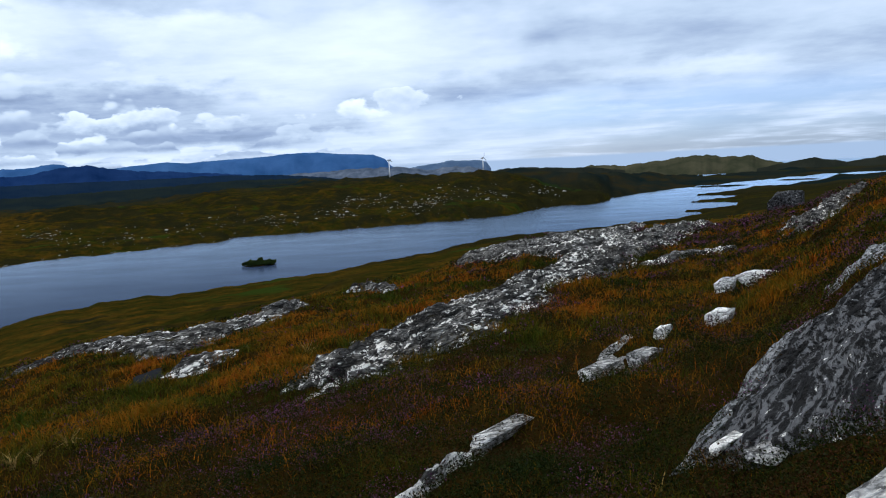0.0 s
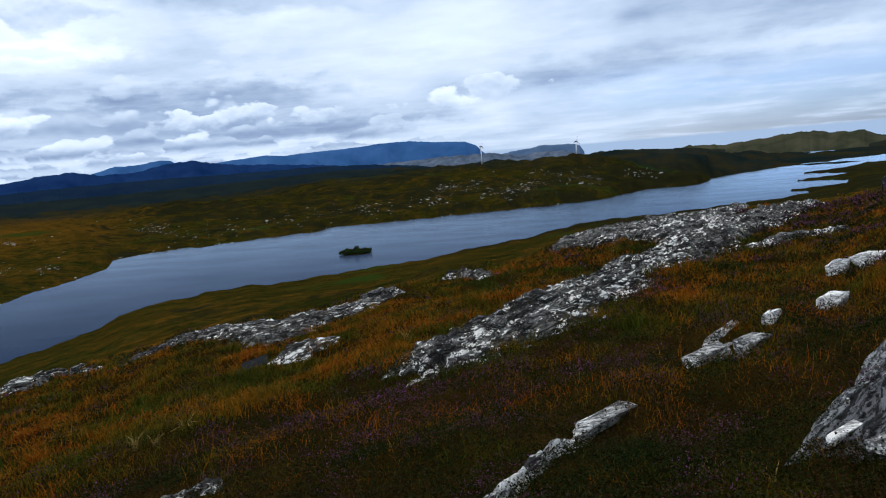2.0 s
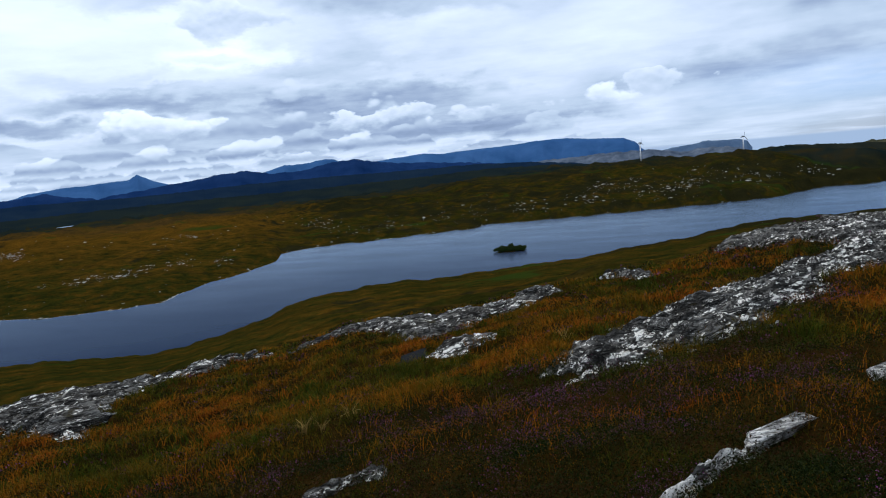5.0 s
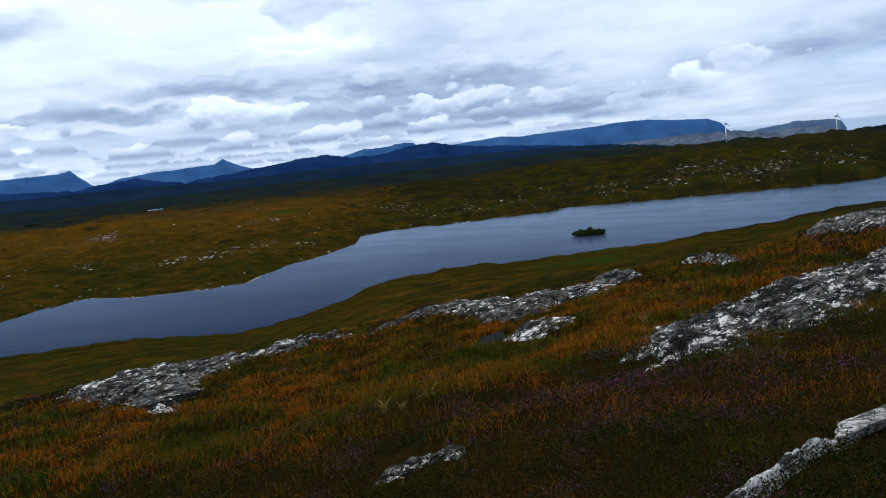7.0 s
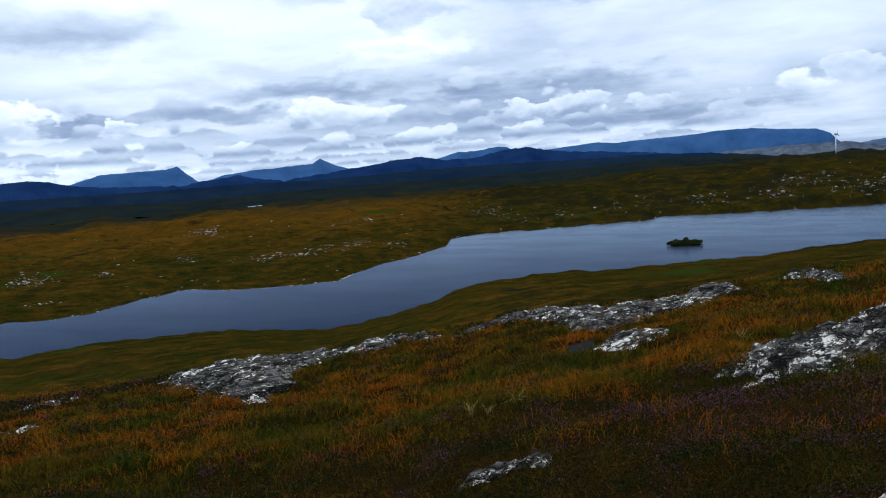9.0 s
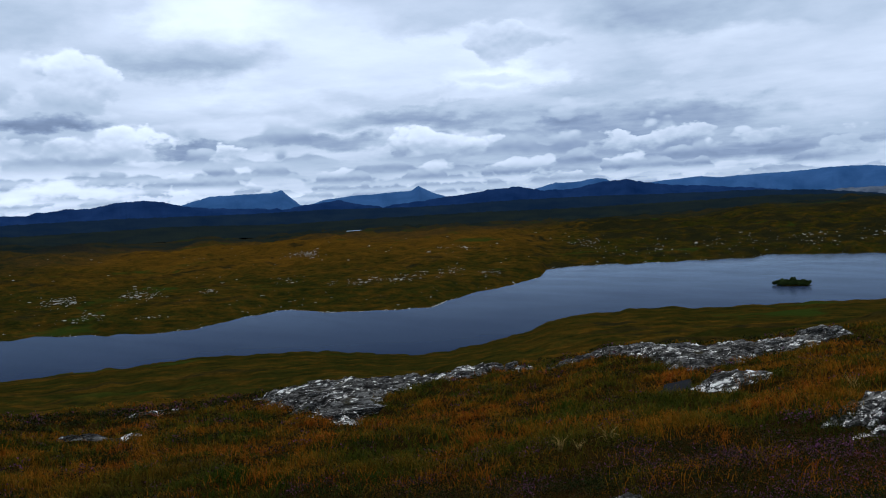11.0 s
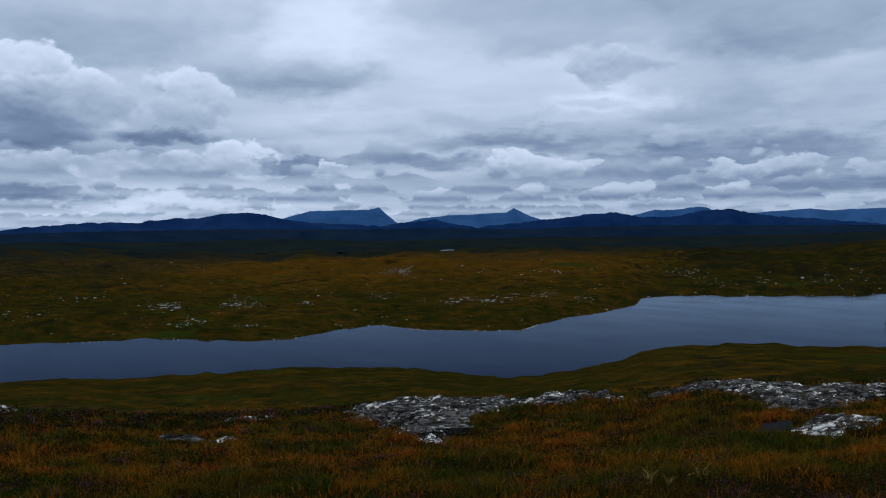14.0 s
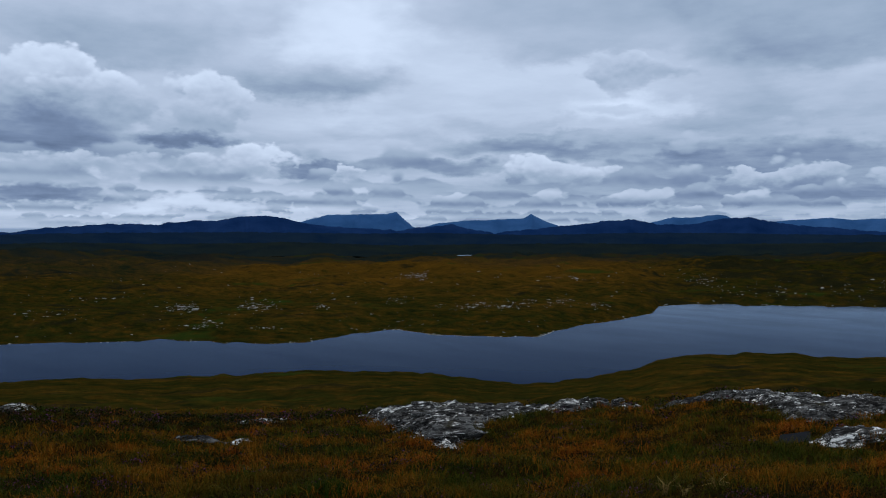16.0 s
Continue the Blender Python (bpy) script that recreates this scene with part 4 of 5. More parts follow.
def make_wedge(x, y, size, mat, label, seed, turn=0.0, tip=0.3, lift=0.02):
    """An angular wedge of rock standing in the turf. size: breadth, depth, height; tip: how far the top leans out sideways."""
    rng = np.random.RandomState(seed)
    bm = bmesh.new()
    low = [(-0.30, -0.42, -0.5), (0.10, -0.5, -0.5), (0.36, 0.3, -0.5), (-0.34, 0.45, -0.5)]
    top = [(-0.5, -0.30, 0.62), (-0.1, -0.38, 0.95), (0.45, -0.1, 1.0), (0.5, 0.3, 0.8), (-0.2, 0.42, 0.85), (0.15, -0.48, 0.5)]
    for px, py, pz in low + top:
        shift = tip * max(pz, 0)
        bm.verts.new(Vector(((px + shift + rng.uniform(-0.1, 0.1)) * size[0], (py + rng.uniform(-0.1, 0.1)) * size[1], (pz + rng.uniform(-0.12, 0.08)) * size[2])))
    bmesh.ops.convex_hull(bm, input=bm.verts[:])
    bmesh.ops.bevel(bm, geom=bm.edges[:], offset=0.05 * min(size), segments=2, affect="EDGES")
    bmesh.ops.triangulate(bm, faces=bm.faces[:])
    bmesh.ops.subdivide_edges(bm, edges=bm.edges[:], cuts=3, use_grid_fill=True)
    for v in bm.verts:
        q = v.co * (4.0 / size[0]) + Vector((seed * 3.1, seed * 1.7, 0))
        v.co *= 1 + 0.07 * noise.noise(q) + 0.05 * noise.noise(q * 3.0)
    me = bpy.data.meshes.new("boulder")
    bm.to_mesh(me)
    bm.free()
    me.materials.append(mat)
    ob = new("boulder", me)
    ob.matrix_world = Matrix.Translation((x, y, float(ground_z(x, y)) + lift)) @ Matrix.Rotation(turn, 4, "Z")
    NO_GRASS.append([(x + math.cos(k) * size[0] * 0.34, y + math.sin(k) * size[1] * 0.34) for k in np.linspace(0, 6.28, 9)[:-1]])
    return tagged(ob, label, "boulder", "boulders in the heather")


WHITE = "pale weathered boulder bedded in dark heather"
for x, y, size, mat, seed, turn, tip in [
    (5.25, 14.95, (0.42, 0.4, 0.30), QUARTZ, 25, -0.3, 0.1), (5.95, 14.95, (0.78, 0.55, 0.20), QUARTZ, 26, -0.35, -0.1), (3.75, 11.1, (0.42, 0.36, 0.22), QUARTZ, 24, -0.3, 0.25),
    (2.65, 9.85, (0.24, 0.22, 0.15), QUARTZ, 23, -0.25, 0.2), (2.1, 3.12, (0.9, 0.8, 0.10), GNEISS_WHITE, 28, -0.4, 0.0), (0.50, 6.68, (0.24, 1.05, 0.075), GNEISS_WHITE, 41, -0.62, -0.1), (1.70, 8.70, (0.30, 0.95, 0.11), GNEISS_WHITE, 42, -0.62, -0.1), (2.22, 8.98, (0.32, 0.42, 0.13), GNEISS_WHITE, 43, -0.5, 0.1),
]:
    make_wedge(x, y, size, mat, WHITE, seed, turn, tip)
make_wedge(1.87, 5.28, (0.11, 0.50, 0.04), QUARTZ, "white quartz block lying on the dark slab", 33, -0.72, 0.0, 0.08)
make_wedge(1.98, 4.86, (0.34, 0.30, 0.045), GNEISS_WHITE, "pale broken rock at the foot of the dark slab", 34, -0.5, 0.0, 0.04)
make_wedge(22.9, 53.3, (2.7, 2.0, 1.75), GNEISS_DARK, "big dark block of rock standing on the heath", 31, -0.3, 0.0)

# shallow pool beside the rock shelf
PEAT_WATER = mat_water("peat_water", (0.010, 0.009, 0.008), 0.05, 6.0, 2.2)
pool = mesh_from("pool", [(-6.12 + 0.24 * math.cos(k) * (1 + 0.25 * math.sin(3 * k) + 0.12 * math.sin(7 * k)), 15.8 + 0.8 * math.sin(k) * (1 + 0.15 * math.cos(4 * k)), float(ground_z(-6.12, 15.7)) + 0.05) for k in np.linspace(0, 2 * math.pi, 49)[:-1]], [list(range(48))], PEAT_WATER)
tagged(new("pool", pool), "shallow grey peat pool beside the rock", "pool", kind="structure")
NO_GRASS.append([(-6.4, 15.0), (-5.8, 15.0), (-5.8, 16.6), (-6.4, 16.6)])
# ---- moor plants near the camera ----
plants = np.random.RandomState(11)


def scatter(n, r_lo, r_hi, az_lo=-80.0, az_hi=34.0):
    az, r = np.radians(plants.uniform(az_lo, az_hi, n)), np.exp(plants.uniform(math.log(r_lo), math.log(r_hi), n))
    return r * np.sin(az), r * np.cos(az)


def bare(x, y, margin=0.16):
    free = np.ones(x.shape, bool)
    for outline in NO_GRASS:
        ox, oy = np.array(outline).T
        box = (x > ox.min() - 1) & (x < ox.max() + 1) & (y > oy.min() - 1) & (y < oy.max() + 1)
        if box.any():
            free[box] &= inside(x[box], y[box], outline) < min(margin, 0.06 * min(np.ptp(ox), np.ptp(oy)))
    return free


HEATHER_PATCHES = [(10.1, 35.4, 3.2), (18.0, 46.0, 5.0), (13.5, 41.0, 3.5), (21.0, 38.0, 5.0), (8.6, 22.0, 1.8), (16.0, 33.0, 2.6), (1.4, 13.9, 0.9), (10.4, 30.5, 1.8), (-2.6, 10.9, 0.45), (-0.6, 8.0, 1.2), (6.8, 13.4, 1.3), (-2.4, 8.3, 1.3)]


def heath_share(x, y):
    """How far heather has the ground, 0 to 1."""
    r = np.hypot(x, y)
    line = smooth01((9.4 + 0.75 * (x + 5.2) - y) / 2.5 + 0.5)
    right = smooth01((x + 4.0) / 3) * np.maximum(0.45 * smooth01((x + 1.0) / 3), 1.0 * smooth01((10.5 - r) / 3))
    left = smooth01((-x - 3.5) / 3) * smooth01((11 - r) / 3) * 0.85
    brow = np.maximum(smooth01((-x - 19) / 3) * 0.75, 0.14 * smooth01((-x - 6) / 4))
    for px, py, size in HEATHER_PATCHES:
        line = np.maximum(line, 1.25 * np.exp(-((x - px) ** 2 + (y - py) ** 2) / size ** 2))
        brow = np.maximum(brow, 0.95 * np.exp(-((x - px) ** 2 + (y - py) ** 2) / size ** 2))
    return np.clip(np.maximum.reduce([1.1 * line * smooth01((13 - r) / 3), right, left, brow]) + 0.35 * ripple(x, y, 2.6, 3, 3), 0, 1)


def make_blades(name, x, y, per, height, lean, width, mat, label, spread=0.10):
    """Tufts of bent blades, three faces each."""
    n = len(x) * per
    bx, by = np.repeat(x, per) + plants.normal(0, spread, n), np.repeat(y, per) + plants.normal(0, spread, n)
    r = np.hypot(bx, by)
    h = np.repeat(height, per) * plants.uniform(0.55, 1.15, n)
    turn, tilt = plants.uniform(0, 2 * np.pi, n), np.abs(plants.normal(lean, 0.22, n))
    w = np.maximum(width, 0.00045 * r) * plants.uniform(0.7, 1.3, n)
    z = ground_z(bx, by) - 0.02
    dx, dy = np.cos(turn), np.sin(turn)
    side = plants.uniform(0, np.pi, n)
    sx, sy = np.cos(side) * w, np.sin(side) * w
    rows = []
    for k, (up, out, thick) in enumerate(((0.0, 0.0, 1.0), (0.55, 0.28, 0.8), (1.0, 1.0, 0.15))):
        cx, cy, cz = bx + dx * h * tilt * out, by + dy * h * tilt * out, z + h * up * np.sqrt(np.maximum(1 - (tilt * out) ** 2 * 0.6, 0.15))
        rows += [np.stack([cx - sx * thick, cy - sy * thick, cz], -1), np.stack([cx + sx * thick, cy + sy * thick, cz], -1)]
    v = np.stack(rows, 1).reshape(-1, 3)
    base = np.arange(n)[:, None] * 6
    f = np.concatenate([base + np.array([[0, 1, 3, 2]]), base + np.array([[2, 3, 5, 4]])])
    return tagged(new(name, mesh_from(name, v, f, mat)), label, "plants", kind="stuff")


def make_flecks(name, x, y, per, radius, tall, size, mat, label, low=0.15):
    """Low cushions of many small leaves."""
    n = len(x) * per
    a, q = plants.uniform(0, 2 * np.pi, n), np.sqrt(plants.uniform(0, 1, n))
    rad = np.repeat(radius, per)
    cx, cy = np.repeat(x, per) + np.cos(a) * q * rad, np.repeat(y, per) + np.sin(a) * q * rad
    r = np.hypot(cx, cy)
    cz = ground_z(cx, cy) + np.repeat(tall, per) * (np.sqrt(1 - 0.8 * q * q) * plants.uniform(low, 1.0, n))
    s = np.maximum(size, 0.0011 * r) * plants.uniform(0.6, 1.4, n)
    c = np.stack([cx, cy, cz], -1)
    u, v = plants.normal(size=(n, 3)), plants.normal(size=(n, 3))
    u, v = u / np.linalg.norm(u, axis=1)[:, None], v / np.linalg.norm(v, axis=1)[:, None]
    s = s[:, None]
    p = np.stack([c - u * s, c + u * s, c + v * s * 1.4], 1).reshape(-1, 3)
    return tagged(new(name, mesh_from(name, p, np.arange(3 * n).reshape(-1, 3), mat, False)), label, "plants", kind="stuff")


gx, gy = scatter(80000, 2.0, 60.0)
ok = bare(gx, gy) & (plants.uniform(0, 1, len(gx)) > 0.9 * heath_share(gx, gy))
gx, gy = gx[ok], gy[ok]
gh = (0.16 + 0.06 * ripple(gx, gy, 1.7, 5, 3)).clip(0.07, 0.34) * (0.6 + 0.4 * smooth01((np.hypot(gx, gy) - 5) / 6))
green = plants.uniform(0, 1, len(gx)) < 0.15 + 0.45 * smooth01((9 - np.hypot(gx, gy)) / 3) + 0.6 * smooth01((-gx - 4) / 5) * smooth01((17 - np.hypot(gx, gy)) / 7) + 0.3 * ripple(gx, gy, 3.4, 2, 3)
make_blades("moor_grass", gx[~green], gy[~green], 10, gh[~green], 0.62, 0.0024, GRASS, "rust and orange tussocks of moor grass")
make_blades("green_grass", gx[green], gy[green], 10, gh[green], 0.62, 0.0024, GRASS_GREEN, "olive green tussocks of moor grass")

hx, hy = scatter(64000, 2.0, 48.0)
ok = bare(hx, hy) & (plants.uniform(0, 1, len(hx)) < heath_share(hx, hy))
hx, hy = hx[ok], hy[ok]
hs = plants.uniform(0.08, 0.2, len(hx)) * (0.8 + 0.02 * np.hypot(hx, hy))
make_flecks("heather", hx, hy, 22, hs, hs * 1.1, 0.009, HEATHER, "low dark green and brown heather")
patchy = sum(np.exp(-((hx - px) ** 2 + (hy - py) ** 2) / size ** 2) for px, py, size in HEATHER_PATCHES)
bloom = ripple(hx, hy, 1.4, 6, 3) + 1.3 * np.minimum(patchy, 1) > 0.95
make_flecks("heather_flowers", hx[bloom], hy[bloom], 9, hs[bloom] * 1.05, hs[bloom] * 1.3, 0.006, BLOOM, "dull purple heather blossom", 0.75)

for x, y, n, tall in ((-5.38, 9.5, 9, 0.24), (-5.15, 9.55, 7, 0.22), (-4.8, 9.75, 7, 0.27), (-2.44, 13.7, 7, 0.26), (-1.95, 11.5, 5, 0.2), (0.95, 5.0, 3, 0.13), (1.25, 4.75, 3, 0.15), (0.7, 5.5, 3, 0.12)):
    tx, ty = x + plants.normal(0, 0.025, n), y + plants.normal(0, 0.025, n)
    tuft = make_blades("grass_tuft", tx, ty, 3, np.full(n, tall), 0.6, 0.004, STRAW, "bleached straw tuft of dead grass", 0.012)
    tagged(tuft, "", "grass tuft", "pale tufts in the moor grass", "thing")

# ---- across the loch ----


def part(name, bm, mat, parent, label=""):
    me = bpy.data.meshes.new(name)
    bm.to_mesh(me)
    bm.free()
    for poly in me.polygons:
        poly.use_smooth = True
    me.materials.append(mat)
    ob = new(name, me)
    ob.parent = parent
    return tagged(ob, label)


def plain(name, col, rough=0.5):
    m, tr, bsdf, at = material(name)
    c = ramp(tr, fbm(tr, at, 2.0, 4.0), [(0.3, tuple(v * 0.88 for v in col)), (0.7, col)])
    tr.links.new(c, bsdf.inputs["Base Color"])
    bsdf.inputs["Roughness"].default_value = rough
    return m


PAINT = plain("white_paint", (0.75, 0.76, 0.78))
GREY_METAL = plain("grey_metal", (0.05, 0.06, 0.075), 0.4)


def make_turbine(az, r, hub, span, turn, spin, label):
    x, y = polar(az, r)
    z = float(ground_z(x, y))
    root = new("wind_turbine")
    root.matrix_world = pose(x, y, z - 0.3, 0, 0, turn)
    tower = bmesh.new()
    bmesh.ops.create_cone(tower, segments=24, radius1=1.05, radius2=0.6, depth=hub, cap_ends=True, matrix=Matrix.Translation((0, 0, hub / 2)))
    part("tower", tower, PAINT, root, "tapered white steel tower")
    nac = bmesh.new()
    bmesh.ops.create_cube(nac, size=1.0, matrix=Matrix.Translation((0, 0.5, hub + 0.7)) @ Matrix.Diagonal((1.7, 4.6, 1.7, 1)))
    bmesh.ops.bevel(nac, geom=nac.edges[:], offset=0.35, segments=3, affect="EDGES")
    part("nacelle", nac, GREY_METAL, root, "dark grey nacelle")
    hubm = bmesh.new()
    bmesh.ops.create_uvsphere(hubm, u_segments=16, v_segments=10, radius=0.85, matrix=Matrix.Translation((0, -2.3, hub + 0.7)))
    rotor = part("rotor_hub", hubm, GREY_METAL, root)
    for k in range(3):
        bl = bmesh.new()
        rings = []
        for s in np.linspace(0, 1, 9):
            chord = 1.25 * (1 - 0.8 * s) * (0.55 + 0.45 * min(1, s * 6))
            thick = 0.32 * (1 - 0.85 * s)
            rings.append([bl.verts.new((chord * c, thick * d, s * span)) for c, d in ((-0.5, 0), (-0.2, 0.5), (0.3, 0.35), (0.6, 0), (0.3, -0.35), (-0.2, -0.5))])
        for a, b in zip(rings, rings[1:]):
            for i in range(6):
                bl.faces.new((a[i], a[(i + 1) % 6], b[(i + 1) % 6], b[i]))
        bl.faces.new(rings[0][::-1])
        bl.faces.new(rings[-1])
        bmesh.ops.transform(bl, verts=bl.verts[:], matrix=Matrix.Translation((0, -2.5, hub + 0.7)) @ Matrix.Rotation(radians(spin + 120 * k), 4, "Y") @ Matrix.Rotation(radians(20), 4, "Z"))
        part("blade", bl, GREY_METAL, rotor)
    return tagged(root, label, "wind turbine", "wind turbines on the moor")


make_turbine(-3.5, 1330, 30.0, 6.5, 60, 5, "white wind turbine with short dark blades on the moor")
make_turbine(3.15, 1360, 24.5, 9.0, 35, 12, "white wind turbine with longer dark blades on the moor")


def make_bush(x, y, z, wide, tall, seed, n=1900):
    rng = np.random.RandomState(seed)
    root = new("bush")
    root.location = (x, y, z)
    stem = bmesh.new()
    for k in range(5):
        a = k * 1.26 + rng.uniform(0, 0.5)
        m = Matrix.Rotation(a, 4, "Z") @ Matrix.Rotation(0.5, 4, "Y") @ Matrix.Translation((0, 0, tall * 0.3))
        bmesh.ops.create_cone(stem, segments=6, radius1=0.09, radius2=0.03, depth=tall * 0.7, cap_ends=True, matrix=m)
    part("stem", stem, plain("bark", (0.05, 0.04, 0.03), 0.9), root)
    lobes = [(rng.uniform(-0.6, 0.6) * wide, rng.uniform(-0.6, 0.6) * wide, rng.uniform(0.35, 0.75) * tall, rng.uniform(0.3, 0.5)) for _ in range(7)]
    c, s = [], []
    for _ in range(n):
        lx, ly, lz, k = lobes[rng.randint(7)]
        d = rng.normal(size=3)
        d = d / np.linalg.norm(d) * rng.uniform(0.75, 1.05)
        c.append((lx + d[0] * wide * k, ly + d[1] * wide * k, max(0.05, lz + d[2] * tall * 0.36)))
    c = np.array(c)
    u, v = rng.normal(size=(n, 3)), rng.normal(size=(n, 3))
    size = 0.34 * rng.uniform(0.6, 1.3, (n, 1))
    u, v = u / np.linalg.norm(u, axis=1)[:, None] * size, v / np.linalg.norm(v, axis=1)[:, None] * size
    p = np.stack([c - u, c + v, c + u, c - v * 0.7], 1).reshape(-1, 3)
    crown = new("crown", mesh_from("crown", p, np.arange(4 * n).reshape(-1, 4), BUSH, False))
    crown.parent = root
    return tagged(root, "rounded dark green bush on the islet", "bush", "bushes on the islet")


def make_islet():
    x, y = polar(-13.0, EYE / math.tan(radians(6.47)))
    a = np.linspace(0, 2 * np.pi, 73)[:-1]
    t = np.linspace(0, 1, 14)
    aa, tt = np.meshgrid(a, t)
    edge = 1 + 0.12 * np.sin(3 * aa + 1) + 0.07 * np.sin(7 * aa)
    px, py = 12.2 * tt * edge * np.cos(aa), 5.0 * tt * edge * np.sin(aa)
    pz = 1.0 * (1 - tt ** 2.5) - 0.35 * (tt > 0.97) + 0.10 * np.sin(px * 2.1) * np.cos(py * 2.7) * (1 - tt)
    isle = new("islet", mesh_from("islet", np.stack([px, py, pz], -1).reshape(-1, 3), grid_faces(14, 72, True)[:, ::-1], MOOR))
    turn = radians(13.0)
    isle.matrix_world = Matrix.Translation((x, y, 0)) @ Matrix.Rotation(turn, 4, "Z")
    tagged(isle, "tiny green islet in the loch", "islet")
    for k, (u, v, wide, tall) in enumerate(((-10.2, 0.3, 2.8, 3.2), (-7.0, -0.6, 3.6, 4.4), (-3.6, 0.4, 3.2, 3.6), (0.2, -0.3, 3.0, 3.7), (3.6, 0.5, 2.8, 3.2), (7.0, -0.4, 3.5, 3.7), (10.1, 0.2, 2.8, 3.0), (1.0, -2.8, 3.0, 2.8), (-4.4, -2.9, 3.0, 2.8), (5.4, -2.8, 3.0, 2.7), (-8.2, -2.4, 2.4, 2.6), (8.6, -2.3, 2.4, 2.5), (0.6, 0.2, 2.2, 6.0))):
        make_bush(x + u * math.cos(turn) - v * math.sin(turn), y + u * math.sin(turn) + v * math.cos(turn), 0.45, wide, tall, 50 + k)


make_islet()


# pale rocks strewn over the far slopes, in clusters, and the stony far shore
def make_stones(name, x, y, size, mat, label, flat=0.32):
    rng = np.random.RandomState(len(x))
    n = len(x)
    shape = np.array([(1, 0, 0), (0.5, 0.8, 0), (-0.5, 0.85, 0), (-1, 0, 0), (-0.5, -0.8, 0), (0.5, -0.85, 0), (0.55, 0, 0.8), (-0.1, 0.45, 1.0), (-0.45, -0.2, 0.85), (0.1, -0.45, 0.7)])
    tri = np.array([(0, 1, 6), (1, 7, 6), (1, 2, 7), (2, 3, 7), (3, 8, 7), (3, 4, 8), (4, 5, 9), (4, 9, 8), (5, 0, 9), (0, 6, 9), (6, 7, 8), (6, 8, 9)])
    turn = rng.normal(1.1, 0.5, n)
    c, s = np.cos(turn)[:, None], np.sin(turn)[:, None]
    sx, sy, sz = size * rng.uniform(0.8, 2.4, n), size * rng.uniform(0.5, 1.0, n), size * flat * rng.uniform(0.5, 1.3, n)
    jit = rng.uniform(0.75, 1.25, (n, 10, 3))
    p = shape[None] * jit
    px, py = p[..., 0] * sx[:, None], p[..., 1] * sy[:, None]
    v = np.stack([x[:, None] + px * c - py * s, y[:, None] + px * s + py * c, (ground_z(x, y) - 0.15 * size)[:, None] + p[..., 2] * sz[:, None]], -1).reshape(-1, 3)
    f = (np.arange(n)[:, None, None] * 10 + tri[None]).reshape(-1, 3)
    return tagged(new(name, mesh_from(name, v, f, mat, False)), label, "stones", kind="stuff")


FAR_ROCK = plain("far_rock", (0.26, 0.26, 0.25), 0.9)
rng = np.random.RandomState(5)
spots = []
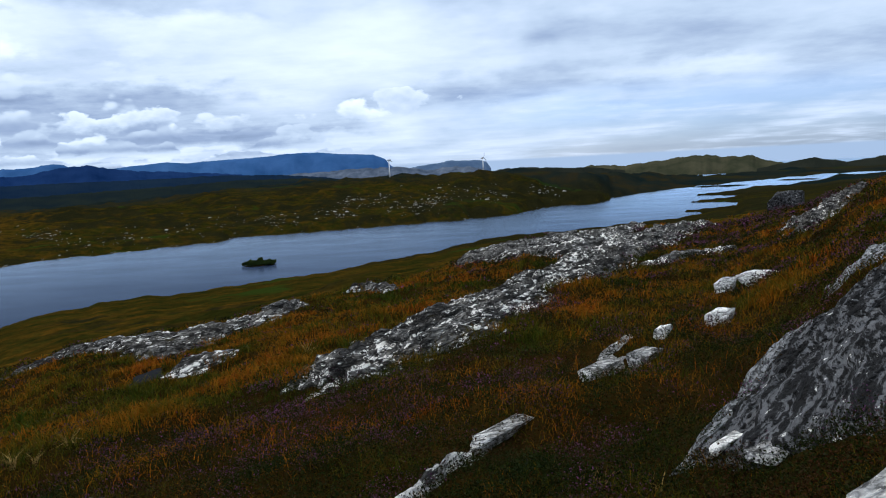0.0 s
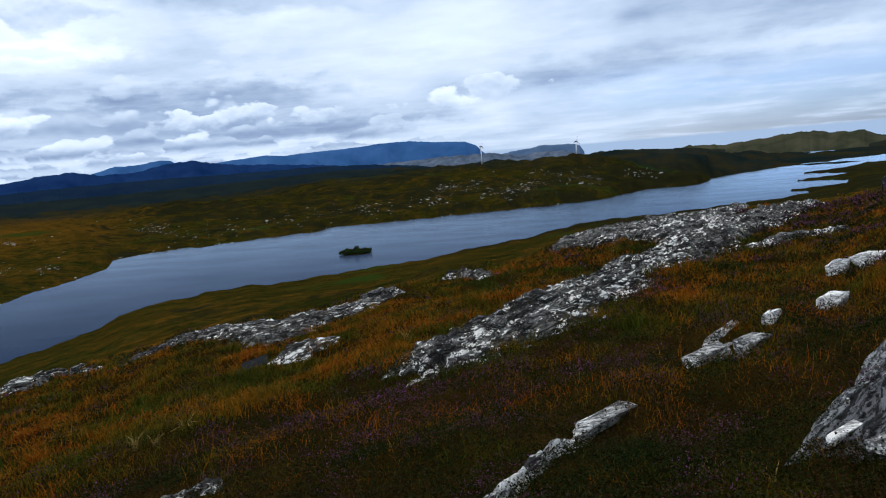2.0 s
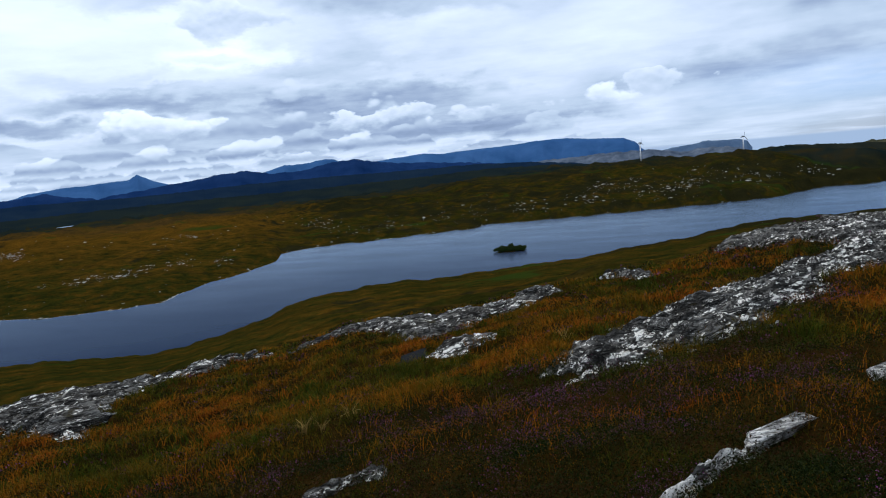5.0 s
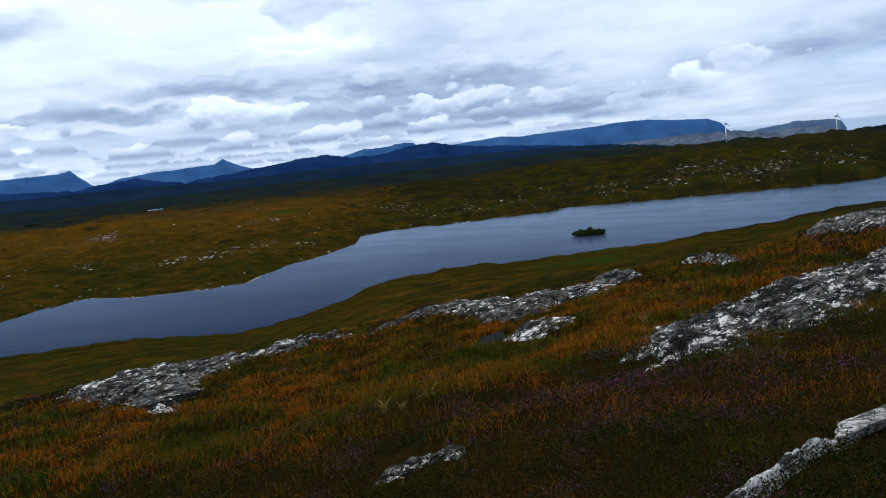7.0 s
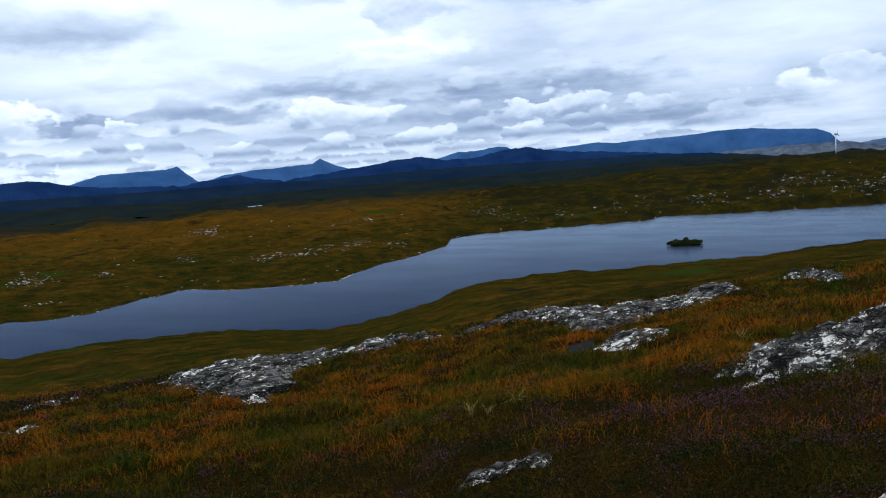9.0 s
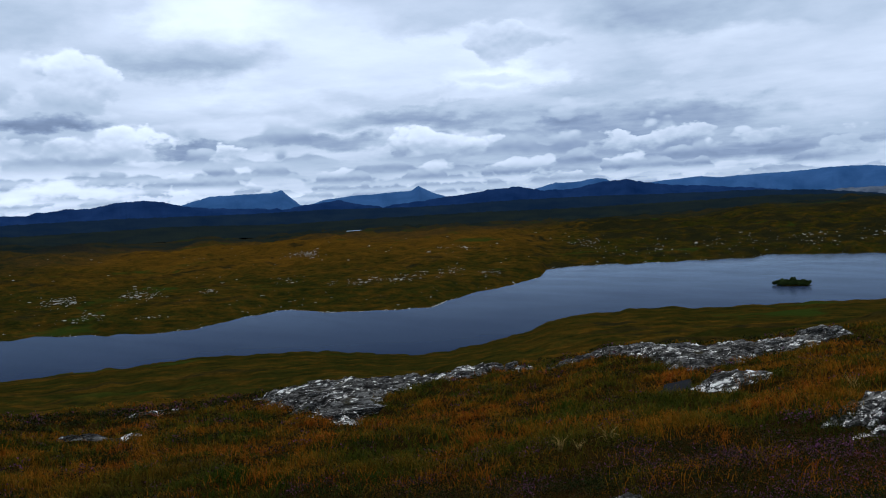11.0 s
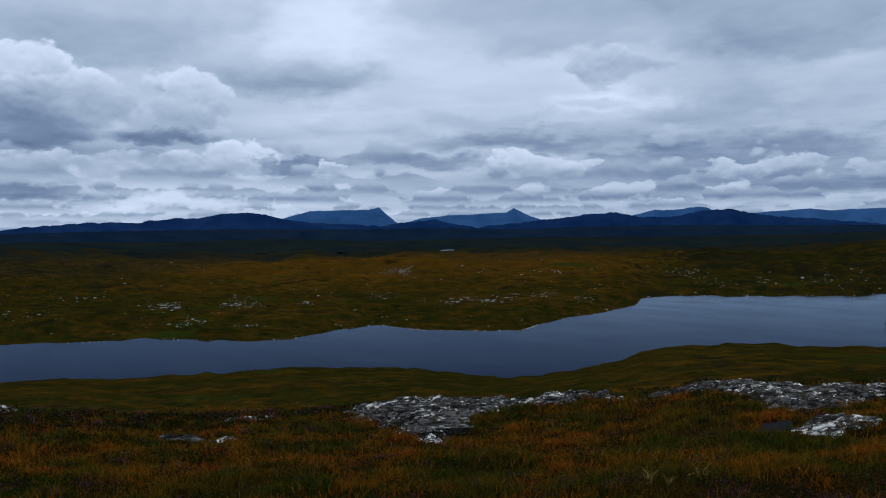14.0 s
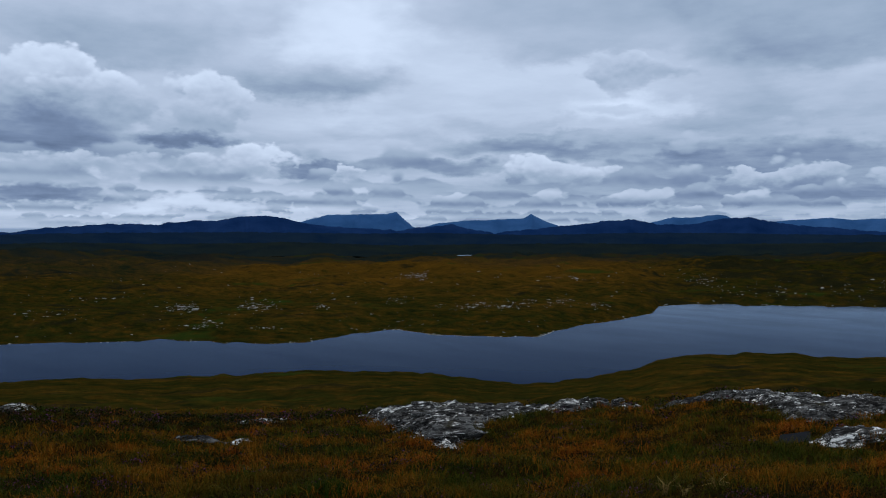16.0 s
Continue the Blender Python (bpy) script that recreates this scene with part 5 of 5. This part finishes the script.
# bearing, slant, spans in degrees, count: the larger clusters
for a, e, w, h, n in ((-62.2, 5.4, 1.2, 0.28, 90), (-57.4, 5.4, 1.4, 0.3, 90), (-53.0, 5.45, 0.6, 0.15, 14), (-46.2, 3.25, 1.3, 0.18, 70), (-43.1, 5.45, 1.8, 0.2, 60), (-40.0, 5.3, 2.0, 0.22, 60), (-47.8, 5.0, 1.4, 0.2, 30),
                      (-66.5, 4.6, 2.0, 0.15, 20), (-60.5, 6.6, 1.4, 0.15, 30), (-57.0, 6.8, 1.2, 0.15, 25), (-70.5, 5.5, 2.0, 0.2, 24), (-35.2, 3.3, 1.5, 0.12, 40), (-26.2, 3.3, 2.0, 0.3, 50), (-36.5, 5.0, 1.8, 0.2, 40), (-33.3, 5.2, 0.9, 0.2, 24),
                      (-5.2, 2.4, 1.8, 0.35, 90), (-2.3, 3.0, 1.6, 0.4, 90), (-0.6, 2.7, 1.4, 0.3, 60), (-7.4, 3.2, 1.3, 0.3, 50), (3.5, 2.5, 1.8, 0.35, 60), (7.5, 2.4, 1.6, 0.3, 40), (-12.0, 3.3, 2.0, 0.4, 50), (-16.5, 3.5, 3.0, 0.6, 50), (1.6, 1.9, 2.4, 0.3, 40), (-22.0, 3.9, 3.5, 0.4, 50)):
    n = int(n * 1.7)
    az, sl = rng.normal(a, w * 0.5, n), rng.normal(e, h * 0.65, n)
    spots.append(np.stack([az, sl], 1))
spots.append(np.stack([rng.uniform(-75, 12, 520), rng.uniform(2.4, 7.2, 520)], 1))
spots = np.concatenate(spots)
away = np.geomspace(420, 2000, 500)
xs, ys = [], []
for az, sl in spots:
    px, py = away * math.sin(radians(az)), away * math.cos(radians(az))
    z = ground_z(px, py)
    seen = np.degrees(np.arctan2(EYE - z, away))
    k = np.argmax((seen < sl) & (z > 0.5))
    if z[k] > 0.5:
        xs.append(px[k])
        ys.append(py[k])
xs, ys = np.array(xs), np.array(ys)
make_stones("far_rocks", xs, ys, rng.gamma(1.2, 0.30, len(xs)) * np.hypot(xs, ys) / 800 + 0.2, FAR_ROCK, "pale rocks strewn over the moor beyond the loch")
az = np.concatenate([rng.uniform(-75, 12, 420), rng.normal(-24, 2.8, 420), rng.normal(-45, 1.5, 200), rng.normal(-36.8, 0.4, 150)])
r = EYE / np.tan(np.radians(along(FAR_SHORE, az))) + rng.gamma(1.5, 1.2, len(az)) - 0.5
make_stones("shore_stones", r * np.sin(np.radians(az)), r * np.cos(np.radians(az)), rng.gamma(1.4, 0.18, len(az)) + 0.08, FAR_ROCK, "grey stones along the far shore")



def make_lochan(az, r, wide, deep):
    x, y = polar(az, r)
    k = np.linspace(0, 2 * math.pi, 41)[:-1]
    px, py = x + wide * np.cos(k) * (1 + 0.2 * np.sin(3 * k)), y + deep * np.sin(k)
    z = float(np.max(ground_z(px, py))) + 0.3
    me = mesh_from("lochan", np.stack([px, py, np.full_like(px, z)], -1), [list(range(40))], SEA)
    return tagged(new("lochan", me), "small bright lochan on the far moor", "water", kind="structure")


make_lochan(-42.7, 1850, 14, 30)
